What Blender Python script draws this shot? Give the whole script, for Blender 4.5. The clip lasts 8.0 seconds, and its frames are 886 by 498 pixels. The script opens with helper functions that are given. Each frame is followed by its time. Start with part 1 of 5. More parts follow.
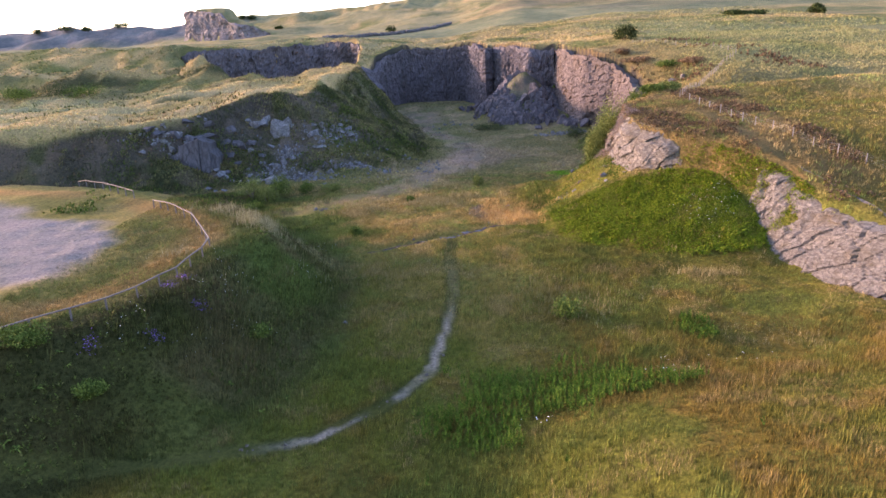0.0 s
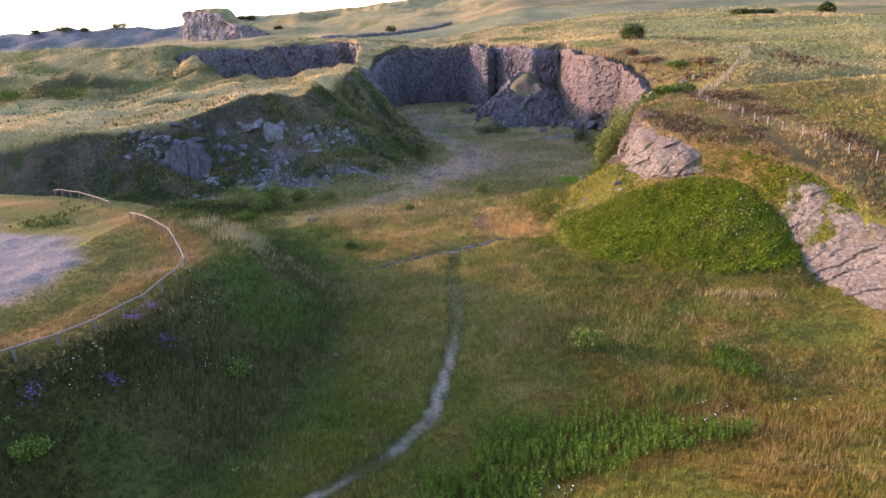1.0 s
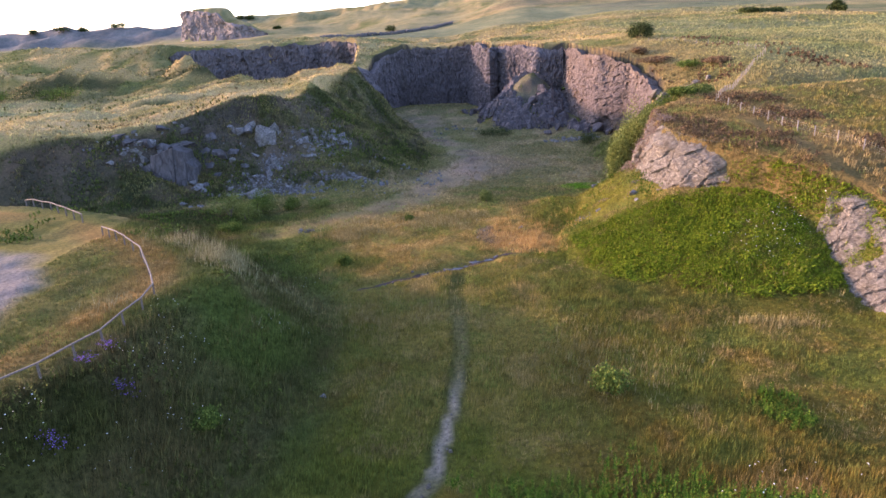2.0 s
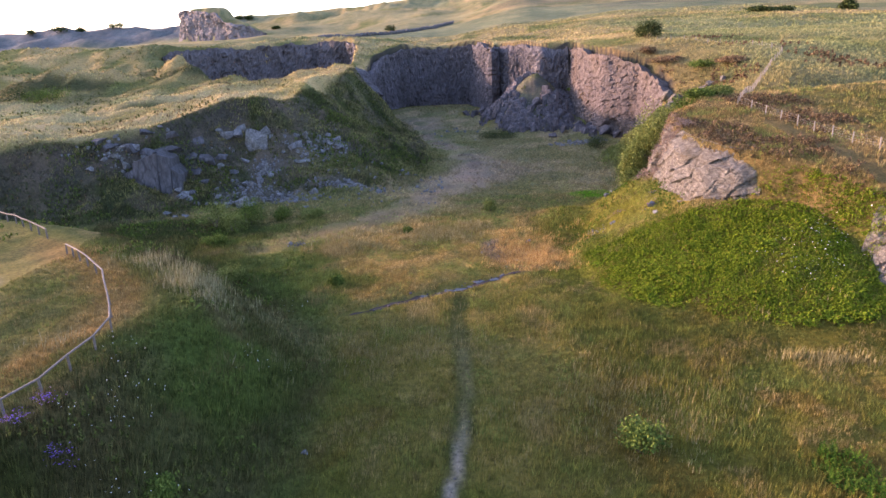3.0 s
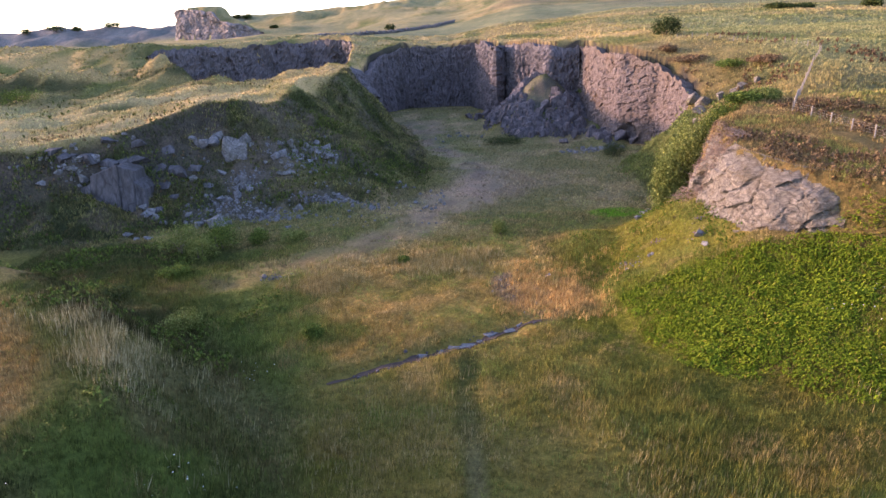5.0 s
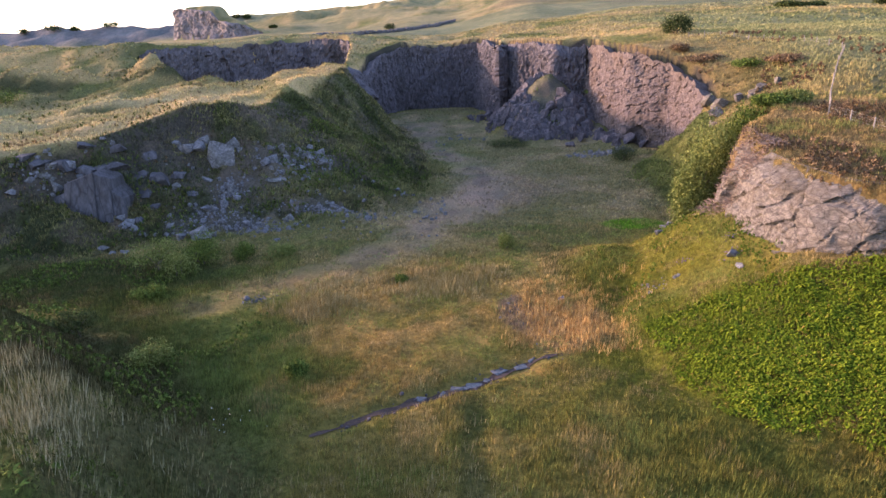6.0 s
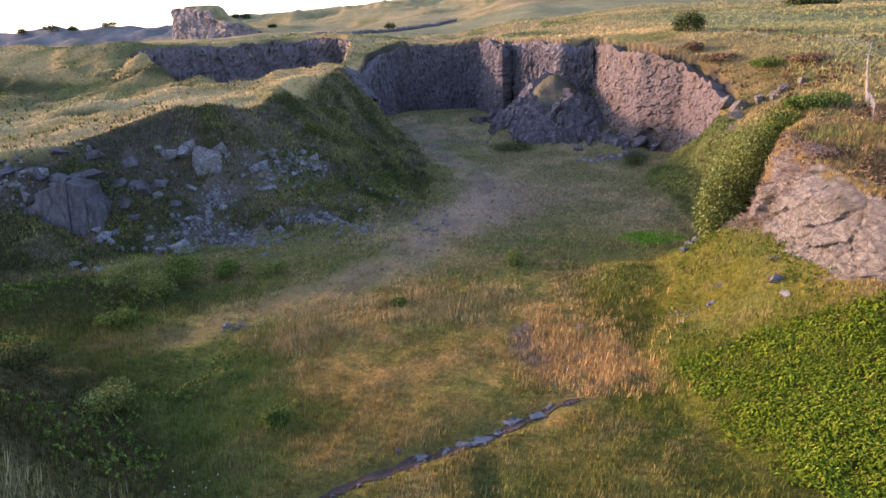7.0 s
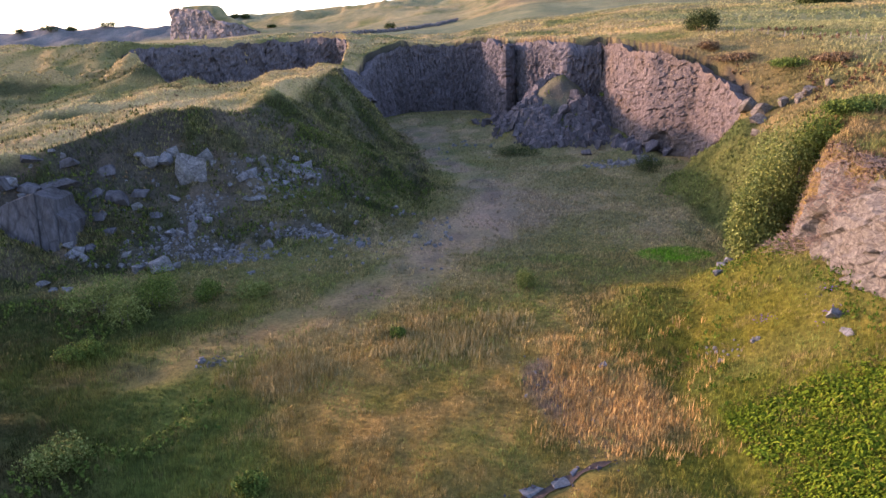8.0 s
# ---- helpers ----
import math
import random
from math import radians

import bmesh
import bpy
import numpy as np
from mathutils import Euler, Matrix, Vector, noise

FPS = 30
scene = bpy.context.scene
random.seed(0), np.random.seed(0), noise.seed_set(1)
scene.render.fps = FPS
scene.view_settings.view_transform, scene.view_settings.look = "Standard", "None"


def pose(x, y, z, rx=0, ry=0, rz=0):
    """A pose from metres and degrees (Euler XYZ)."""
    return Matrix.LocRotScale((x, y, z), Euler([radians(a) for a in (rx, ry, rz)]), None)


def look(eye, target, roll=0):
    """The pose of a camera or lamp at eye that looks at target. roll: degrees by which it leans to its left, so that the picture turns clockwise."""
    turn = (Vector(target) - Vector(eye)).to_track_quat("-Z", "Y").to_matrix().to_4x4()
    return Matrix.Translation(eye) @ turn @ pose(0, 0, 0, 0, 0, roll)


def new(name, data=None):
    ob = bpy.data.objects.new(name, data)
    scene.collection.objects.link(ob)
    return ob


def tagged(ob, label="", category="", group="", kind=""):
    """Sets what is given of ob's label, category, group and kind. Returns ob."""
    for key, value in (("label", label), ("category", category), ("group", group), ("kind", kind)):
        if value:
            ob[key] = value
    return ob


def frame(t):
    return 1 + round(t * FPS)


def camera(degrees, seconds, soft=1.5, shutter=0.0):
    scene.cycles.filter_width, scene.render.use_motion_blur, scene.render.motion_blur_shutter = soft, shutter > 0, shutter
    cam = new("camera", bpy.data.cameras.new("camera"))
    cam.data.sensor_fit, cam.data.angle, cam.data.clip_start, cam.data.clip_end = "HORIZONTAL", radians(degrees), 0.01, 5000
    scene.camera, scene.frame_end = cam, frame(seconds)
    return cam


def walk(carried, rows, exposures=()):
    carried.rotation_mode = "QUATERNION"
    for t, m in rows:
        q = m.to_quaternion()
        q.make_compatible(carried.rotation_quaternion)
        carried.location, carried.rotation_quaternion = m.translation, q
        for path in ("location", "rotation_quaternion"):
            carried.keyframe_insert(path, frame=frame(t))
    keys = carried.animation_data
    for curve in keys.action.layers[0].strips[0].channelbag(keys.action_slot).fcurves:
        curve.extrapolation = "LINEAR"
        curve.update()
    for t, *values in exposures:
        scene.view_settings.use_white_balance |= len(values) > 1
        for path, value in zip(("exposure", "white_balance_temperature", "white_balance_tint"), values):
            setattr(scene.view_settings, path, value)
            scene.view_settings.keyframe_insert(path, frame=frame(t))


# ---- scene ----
cam = camera(69.8, 8.0)
METRES, EYE, TILT, LEAN, TURN = 50.0, 20.95, 0.0, 0.0, 0.0
ROWS = [
    (0.0, 0.0, 0.0, 0.0, -0.8, -17.53, 2.54),
    (0.5, -0.0007, 0.0613, -0.0015, -0.79, -17.52, 2.55),
    (1.0, -0.002, 0.1226, -0.0029, -0.77, -17.49, 2.56),
    (1.5, -0.0036, 0.1843, -0.0046, -0.76, -17.49, 2.57),
    (3.0, -0.0043, 0.3731, -0.0099, -0.72, -17.45, 2.59),
    (3.5, -0.0049, 0.435, -0.0116, -0.71, -17.45, 2.58),
    (4.0, -0.0055, 0.4971, -0.0139, -0.7, -17.44, 2.58),
    (4.5, -0.0056, 0.5601, -0.0153, -0.68, -17.45, 2.57),
    (6.0, -0.0062, 0.7489, -0.0205, -0.62, -17.44, 2.56),
    (6.5, -0.0074, 0.8119, -0.0223, -0.59, -17.44, 2.57),
    (7.0, -0.009, 0.8746, -0.0239, -0.57, -17.44, 2.56),
    (7.5, -0.0107, 0.9368, -0.0251, -0.54, -17.43, 2.56),
    (8.0, -0.0126, 0.9995, -0.0265, -0.52, -17.4, 2.58),
]
walk(cam, [(t, pose(0, 0, EYE, TILT, LEAN, TURN) @ pose(METRES * x, METRES * y, METRES * z, 90 + pitch, roll, yaw)) for t, x, y, z, yaw, pitch, roll in ROWS],
     exposures=[(0.0, 2.58, 6500, 36), (4.0, 2.56, 6500, 36), (8.0, 2.37, 6500, 36)])

# ---- light ----
from mathutils.bvhtree import BVHTree
SUN_EL, SUN_AZ = 10.5, 289.0     # degrees; azimuth clockwise from +y, where the sun stands
world = bpy.data.worlds.new("sky")
scene.world = world
world.use_nodes = True
wn = world.node_tree.nodes
sky = wn.new("ShaderNodeTexSky")
sky.sky_type, sky.sun_disc = "NISHITA", False
sky.sun_elevation, sky.sun_rotation = radians(SUN_EL), radians(SUN_AZ)
sky.air_density, sky.dust_density, sky.ozone_density = 1.0, 1.3, 1.8
world.node_tree.links.new(sky.outputs[0], wn["Background"].inputs[0])
wn["Background"].inputs[1].default_value = 0.15
sun = new("sun", bpy.data.lights.new("sun", "SUN"))
sun.data.energy, sun.data.angle, sun.data.color = 1.9, radians(2.0), (1.0, 0.69, 0.47)
sun_dir = Vector((math.sin(radians(SUN_AZ)) * math.cos(radians(SUN_EL)), math.cos(radians(SUN_AZ)) * math.cos(radians(SUN_EL)), math.sin(radians(SUN_EL))))
sun.matrix_world = look(sun_dir * 100, (0, 0, 0))


# ---- noise and plan helpers ----
def hash2(ix, iy, seed=0):
    v = np.sin(ix * 127.1 + iy * 311.7 + seed * 74.7) * 43758.5453
    return v - np.floor(v)


def vnoise(x, y, seed=0):
    x, y = np.asarray(x, float), np.asarray(y, float)
    ix, iy = np.floor(x), np.floor(y)
    fx, fy = x - ix, y - iy
    fx, fy = fx * fx * (3 - 2 * fx), fy * fy * (3 - 2 * fy)
    a, b = hash2(ix, iy, seed), hash2(ix + 1, iy, seed)
    c, d = hash2(ix, iy + 1, seed), hash2(ix + 1, iy + 1, seed)
    return (a + (b - a) * fx) * (1 - fy) + (c + (d - c) * fx) * fy


def fbm(x, y, size, octaves=4, seed=0):
    """Noise from -1 to 1 with its largest forms about size metres wide."""
    total, amp, norm = 0.0, 1.0, 0.0
    for o in range(octaves):
        total = total + amp * (vnoise(np.asarray(x) / size * 2 ** o, np.asarray(y) / size * 2 ** o, seed + o * 3) * 2 - 1)
        norm += amp
        amp *= 0.5
    return total / norm * 1.5


def smooth(a, b, v):
    t = np.clip((np.asarray(v, float) - a) / (b - a), 0, 1)
    return t * t * (3 - 2 * t)


def outline(poly, x, y):
    """Signed distance to a closed outline of (x, y, width) corners, positive inside, and the width at the nearest edge."""
    x, y = np.asarray(x, float), np.asarray(y, float)
    best, wide, inside = np.full(x.shape, 1e9), np.full(x.shape, 1.0), np.zeros(x.shape, bool)
    for (x0, y0, w0), (x1, y1, w1) in zip(poly, poly[1:] + poly[:1]):
        ex, ey = x1 - x0, y1 - y0
        t = np.clip(((x - x0) * ex + (y - y0) * ey) / (ex * ex + ey * ey), 0, 1)
        d = np.hypot(x - x0 - t * ex, y - y0 - t * ey)
        near = d < best
        best, wide = np.where(near, d, best), np.where(near, w0 + (w1 - w0) * t, wide)
        cross = ((y0 > y) != (y1 > y)) & (x < (x1 - x0) * (y - y0) / (y1 - y0 + 1e-12) + x0)
        inside ^= cross
    return np.where(inside, best, -best), wide


def along(line, x, y):
    """Distance to an open line of (x, y) corners, and how far along it the nearest place lies."""
    x, y = np.asarray(x, float), np.asarray(y, float)
    best, where, run = np.full(x.shape, 1e9), np.zeros(x.shape), 0.0
    for (x0, y0), (x1, y1) in zip(line, line[1:]):
        ex, ey = x1 - x0, y1 - y0
        n = math.hypot(ex, ey)
        t = np.clip(((x - x0) * ex + (y - y0) * ey) / (n * n), 0, 1)
        d = np.hypot(x - x0 - t * ex, y - y0 - t * ey)
        near = d < best
        best, where = np.where(near, d, best), np.where(near, run + t * n, where)
        run += n
    return best, where


def hump(x, y, cx, cy, rx, ry, turn=0.0):
    c, s = math.cos(radians(turn)), math.sin(radians(turn))
    u, v = (x - cx) * c + (y - cy) * s, -(x - cx) * s + (y - cy) * c
    return np.exp(-((u / rx) ** 2 + (v / ry) ** 2))


# ---- the plan: crest lines (x, y, width of the slope below) ----
RIDGE = [(-160, 108, 14), (-95, 112, 14), (-62, 116, 13), (-50, 120, 15), (-38, 131, 22), (-31, 138, 29), (-27, 152, 27), (-25, 168, 22), (-23, 186, 17), (-22.5, 203, 13), (-22, 213, 10)]
BACK_FACE = [(-20.5, 221, 2.5), (-19, 240, 2.5), (-10, 255, 2.5), (4, 258, 2.5), (13.2, 255, 2.5), (17, 221, 2.5), (20, 228, 2.5), (25, 215, 2.5), (28, 196, 2.5), (35.2, 195.5, 2.5), (36, 186, 2.5), (39, 172, 2.5), (45, 165, 2.5), (46, 156, 2.5), (45, 147, 2.5)]
RIGHT = [(43.5, 138, 13), (39, 122, 9), (35.5, 105, 7), (28, 97, 3), (27, 91, 3), (26, 86.5, 3), (27.3, 81, 3), (29.5, 78.2, 3.5), (33, 74.8, 4), (35.5, 70.5, 5), (38, 67, 5.5), (39.5, 61, 5.5), (40.5, 55.5, 5.5), (42.5, 49, 5.5), (50, 40, 6), (110, 10, 8)]
QUARRY = RIDGE + BACK_FACE + RIGHT + [(160, -120, 8), (-160, -120, 8)]
PIT = [(-92, 244, 3), (-76, 261, 2.5), (-60, 271, 2.5), (-45, 274, 2.5), (-33, 268, 3), (-27, 250, 6), (-27, 225, 8), (-29, 192, 8), (-44, 178, 10), (-58, 188, 10), (-82, 222, 10)]
BENCH = [(-160, 28, 12), (-60, 35, 12), (-34, 36.5, 12), (-27.5, 37, 11), (-23.6, 40.5, 12), (-21.2, 45.5, 12), (-19.6, 53, 11), (-18, 58, 9), (-20, 64, 9), (-27, 72, 9), (-33, 77, 9), (-45, 84, 9), (-62, 90, 9), (-160, 98, 9)]
CRAG = [(-266, 735, 4), (-258, 715, 4), (-222, 688, 4), (-192, 664, 10), (-158, 652, 20), (-172, 730, 30), (-235, 790, 40), (-284, 780, 20)]
UPLAND = (
    (-0.50, (60, 100, 130, 200, 260, 330, 500, 850, 950, 1600), (8, 9.5, 10.6, 12.5, 23, 27, 31, 36, 66, 74)),
    (-0.18, (60, 100, 130, 165, 200, 270, 350, 490, 700, 1000, 1600), (9, 10.5, 12.5, 16, 18, 26, 28, 31.5, 40, 80, 84)),
    (0.00, (60, 100, 200, 240, 350, 490, 700, 1000, 1600), (9, 11, 18.4, 21, 27, 33.5, 52, 95, 120)),
    (0.14, (60, 100, 200, 350, 700, 1000, 1600), (9, 11.5, 20.3, 33, 68, 110, 170)),
    (0.28, (40, 55, 62, 69, 76, 135, 175, 263, 500, 1000, 1600), (3.5, 4.2, 5.6, 8.0, 9.6, 15.4, 19.4, 28, 50, 108, 170)),
)
EAST_LIP = [(39, 172), (45, 165), (46, 156), (45, 147), (43.5, 138), (39, 122), (36.5, 110)]
TRACK = [(-48, 84), (-30, 86.5), (-22, 90), (-15.7, 94.5), (-9.7, 98.3), (-5.5, 105.5), (0, 115.5), (4.5, 126), (7, 142), (4, 156), (0, 170), (-4.2, 192), (-4, 214)]
PATH = [(-40, 30), (-25, 30), (-16, 31.2), (-8.4, 33), (-4, 36.7), (-1.4, 40.3), (0, 47.8), (0.8, 55), (0.7, 67), (1.5, 76)]
# bare stony patches of the west slope: centre and half-widths
SCREE = ((-29, 117, 4.5, 4.5), (-33, 113.5, 3.0, 2.0), (-17.3, 119.5, 3.0, 1.6), (-15, 122, 2.4, 1.6), (-22.5, 128, 4.0, 4.0), (-18.5, 132.5, 3.0, 3.2), (-29, 122, 2.0, 3.5), (-48, 117, 4.0, 2.5), (-24, 115.5, 5.0, 1.5), (-12.5, 118, 3.5, 1.6), (-38.5, 113, 2.0, 1.2), (-7, 131, 2.5, 1.6))
STREAM = [(-8.6, 69.2), (-2.4, 72.6), (2.4, 75), (7.8, 77.7)]


def upland(x, y):
    a = x / np.maximum(y, 60.0)
    levels = [np.interp(y, ys, zs) for _, ys, zs in UPLAND]
    z = levels[0] * 1.0
    for i in range(len(UPLAND) - 1):
        a0, a1 = UPLAND[i][0], UPLAND[i + 1][0]
        t = smooth(a0, a1, a)
        z = np.where(a >= a0, levels[i] * (1 - t) + levels[i + 1] * t, z)
    z = z + fbm(x, y, 26, 3, 5) * 0.8 * smooth(90, 150, y) + fbm(x, y, 12, 3, 15) * 1.3 * smooth(100, 135, y) * smooth(420, 300, y) * smooth(70, -10, x) + fbm(x, y, 90, 3, 9) * np.clip((y - 250) * 0.01, 0, 5) + fbm(x, y, 22, 3, 19) * 5.0 * smooth(845, 880, y) * smooth(1000, 950, y)
    # spoil mounds and hollows of the western upland
    for cx, cy, rx, ry, h in ((-62, 196, 14, 6, 2.2), (-56, 176, 8, 3.0, -2.4), (-66, 232, 10, 7, 2.0), (-128, 215, 14, 8, 3.0), (-118, 172, 12, 3.5, -2.0), (-84, 160, 18, 3.5, -1.5), (-75, 133, 14, 3, -1.5), (-22, 224, 10, 22, -6.5), (-110, 250, 40, 9, 4.0), (-150, 262, 25, 12, 4.5), (-37, 166, 9, 10, -2.2), (-40, 178, 11, 10, -1.5), (-50, 246, 16, 10, -2.0), (-26, 184, 6, 12, 0.8)):
        z = z + h * hump(x, y, cx, cy, rx, ry)
    d, s = along([(-140, 214), (-108, 206), (-88, 204), (-70, 207), (-52, 200)], x, y)
    z = z + np.maximum(0, 20.2 - z) * np.exp(-(d / 9.0) ** 2) * (0.8 + 0.2 * np.sin(s / 5.2)) + 3.2 * np.exp(-(d / 14.0) ** 2) * fbm(x, y, 9, 4, 17)
    z = z + fbm(x, y, 5, 3, 18) * 0.5 * smooth(-25, -38, x) * smooth(112, 130, y) * smooth(300, 250, y)
    # a step in the turf, facing the quarry
    step, _ = along([(-72, 146), (-58, 152), (-42, 158)], x, y)
    z = z - 2.6 * np.exp(-(step / 3.0) ** 2)
    # the heathery slope above the eastern face dips towards its lip
    d, s = along(EAST_LIP, x, y)
    z = z - np.interp(s, (0, 9, 18, 27, 37, 54, 66), (0.6, 2.6, 4.6, 6.4, 6.4, 2.6, 0.0)) * smooth(17, 0, d)
    # shelves east of the fence
    z = z - 1.6 * hump(x, y, 74, 118, 26, 5, 12) + 1.2 * hump(x, y, 66, 106, 20, 5, 8)
    return z


def floor_level(x, y):
    z = -0.9 + fbm(x, y, 18, 3, 2) * 0.28 + 2.2 * smooth(185, 240, y)
    # the hill in the south-east
    z = z + np.maximum(0, (x - 3) * 0.07 + (37 - y) * 0.3 - 0.3) * smooth(-2, 12, x)
    d, _ = along(PATH, x, y)
    z = z - 0.12 * np.exp(-(d / 0.8) ** 2)
    d, _ = along(STREAM, x, y)
    return z - 0.3 * np.exp(-(d / 0.8) ** 2)


def ramp(t):
    t = np.clip(t, 0, 1)
    return 0.6 * t + 0.4 * t * t * (3 - 2 * t)


def scree_ramp(t):
    t = np.clip(t, 0, 1)
    return 1 - (1 - t) ** 1.4


def crag_rise(x):
    return np.interp(x, (-270, -232, -212, -205, -175, -155), (29, 29, 27, 19, 15, 6))


def ground_level(x, y):
    x, y = np.asarray(x, float), np.asarray(y, float)
    high, low = upland(x, y), floor_level(x, y)
    d, w = outline(QUARRY, x, y)
    rough = fbm(x, y, 7, 4, 21)
    soft = smooth(3, 9, w)
    shift = np.interp(w, (2.6, 3.0), (2.4, 0))
    fall = (d + shift + soft * (rough * 1.8 + fbm(x, y, 18, 2, 23) * 2.2)) / np.where(w < 2.8, 2.0, w)
    z = high + (low - high) * np.where((x < 10) & (w > 4), scree_ramp(fall), ramp(fall))
    z = z + soft * (rough * 0.8 + fbm(x, y, 15, 3, 25) * 1.1 + fbm(x, y, 3.0, 3, 27) * 0.75 + np.abs(fbm(x, y, 4.5, 3, 28)) * 0.7) * smooth(-1, 3, d) * (1 - smooth(-2, 3, d - w))
    d2, w2 = outline(PIT, x, y)
    z = z + (-1.0 - z) * ramp((d2 + np.interp(w2, (3, 6), (2.4, 0))) / np.where(w2 < 3.2, 2.0, w2))
    d3, w3 = outline(BENCH, x, y)
    t = smooth(0, 1, 1 + d3 / w3)
    z = np.maximum(z, low + (4.5 + 0.6 * smooth(48, 64, y) + fbm(x, y, 9, 3, 31) * 0.2 - low) * t)
    d4, w4 = outline(CRAG, x, y)
    z = z + crag_rise(x) * ramp((d4 - 4) / w4)
    # talus below the back face and the bracken mound
    z = np.maximum(z, -1.6 + 14.5 * np.clip(1.08 - np.hypot((x - 26) / 17, (y - 196) / 24) * 1.08, 0, 1) + fbm(x, y, 6, 4, 41) * 1.0)
    z = np.maximum(z, -0.9 + 4.5 * np.clip(1 - np.hypot((x - 36) / 9, (y - 184) / 22), 0, 1) + fbm(x, y, 5, 3, 43) * 0.4 - 0.5)
    # the bracken mound and the grassy apron of the knoll
    d, _ = along([(26, 79.5), (30, 75.5), (32.5, 72.8)], x, y)
    z = np.maximum(z, -1.0 + 6.6 * np.clip(1 - d / 14.0, 0, 1) ** 1.1 + rough * 0.35)
    d, s = along([(25.5, 95), (24.3, 87), (26, 80)], x, y)
    z = np.maximum(z, -1.0 + 6.3 * np.clip(1 - d / 9.5, 0, 1) ** 1.1 + rough * 0.3)
    d, s = along([(16, 97), (21.5, 91)], x, y)
    z = np.maximum(z, -1.0 + 1.4 * (1 - smooth(0, 7, d)) + rough * 0.15)
    return z


# ---- materials ----
def shader(name, roughness=0.9, specular=0.15):
    m = bpy.data.materials.new(name)
    m.use_nodes = True
    t = m.node_tree
    b = t.nodes["Principled BSDF"]
    b.inputs["Roughness"].default_value = roughness
    b.inputs["Specular IOR Level"].default_value = specular
    return m, t, b


def ramp_node(t, source, stops):
    r = t.nodes.new("ShaderNodeValToRGB")
    e = r.color_ramp.elements
    while len(e) < len(stops):
        e.new(0.5)
    for el, (p, c) in zip(e, stops):
        el.position, el.color = p, (*c, 1)
    t.links.new(source, r.inputs[0])
    return r.outputs[0]


def noise_node(t, coords, scale, detail=5, rough=0.6, stretch=(1, 1, 1)):
    mp = t.nodes.new("ShaderNodeMapping")
    mp.inputs["Scale"].default_value = stretch
    t.links.new(coords, mp.inputs[0])
    n = t.nodes.new("ShaderNodeTexNoise")
    n.inputs["Scale"].default_value, n.inputs["Detail"].default_value, n.inputs["Roughness"].default_value = scale, detail, rough
    t.links.new(mp.outputs[0], n.inputs["Vector"])
    return n.outputs["Fac"]


def mix_node(t, kind, fac, a, b):
    m = t.nodes.new("ShaderNodeMix")
    m.data_type, m.blend_type = "RGBA", kind
    for sock, v in ((m.inputs["Factor"], fac), (m.inputs["A"], a), (m.inputs["B"], b)):
        if isinstance(v, (int, float)):
            sock.default_value = v
        elif isinstance(v, tuple):
            sock.default_value = (*v, 1)
        else:
            t.links.new(v, sock)
    return m.outputs["Result"]


def bump_node(t, b, height, strength, distance):
    n = t.nodes.new("ShaderNodeBump")
    n.inputs["Strength"].default_value, n.inputs["Distance"].default_value = strength, distance
    t.links.new(height, n.inputs["Height"])
    t.links.new(n.outputs[0], b.inputs["Normal"])


def ground_material():
    m, t, b = shader("turf_and_earth", 1.0, 0.05)
    co = t.nodes.new("ShaderNodeNewGeometry").outputs["Position"]
    cover = t.nodes.new("ShaderNodeVertexColor")
    cover.layer_name = "cover"
    fine = noise_node(t, co, 3.2, 8, 0.78)
    wide = noise_node(t, co, 0.16, 4, 0.6)
    g1 = ramp_node(t, fine, [(0.3, (0.35, 0.37, 0.33)), (0.5, (0.88, 0.88, 0.88)), (0.75, (1.6, 1.5, 1.3))])
    g2 = ramp_node(t, wide, [(0.3, (0.72, 0.82, 0.75)), (0.7, (1.25, 1.15, 1.05))])
    g3 = ramp_node(t, noise_node(t, co, 0.03, 6, 0.7, (1, 0.5, 1)), [(0.35, (0.7, 0.76, 0.74)), (0.65, (1.25, 1.18, 1.12))])
    c = mix_node(t, "MULTIPLY", 1.0, mix_node(t, "MULTIPLY", 1.0, mix_node(t, "MULTIPLY", 1.0, cover.outputs[0], g1), g2), g3)
    t.links.new(c, b.inputs["Base Color"])
    bump_node(t, b, fine, 1.0, 0.3)
    return m


def rock_material(name, dark, mid, pale, stain=(0.10, 0.085, 0.05), scale=1.0, stretch=(1, 1, 0.35), cracks=0.8, rough=0.8):
    m, t, b = shader(name, 0.9, 0.2)
    co = t.nodes.new("ShaderNodeNewGeometry").outputs["Position"]
    grain = noise_node(t, co, 2.2 * scale, 8, 0.72, stretch)
    wide = noise_node(t, co, 0.22 * scale, 5, 0.65, stretch)
    c = ramp_node(t, grain, [(0.28, dark), (0.5, mid), (0.72, pale)])
    c = mix_node(t, "MIX", ramp_node(t, wide, [(0.5, (0, 0, 0)), (0.68, (0.75, 0.75, 0.75))]), c, stain)
    vo = t.nodes.new("ShaderNodeTexVoronoi")
    vo.feature, vo.inputs["Scale"].default_value = "DISTANCE_TO_EDGE", 0.9 * scale
    mp = t.nodes.new("ShaderNodeMapping")
    mp.inputs["Scale"].default_value = stretch
    t.links.new(co, mp.inputs[0])
    t.links.new(mp.outputs[0], vo.inputs["Vector"])
    crack = ramp_node(t, vo.outputs["Distance"], [(0.0, (0.4, 0.4, 0.4)), (0.045, (1, 1, 1))])
    c = mix_node(t, "MULTIPLY", cracks, c, crack)
    t.links.new(c, b.inputs["Base Color"])
    bump_node(t, b, grain, rough, 0.3)
    return m


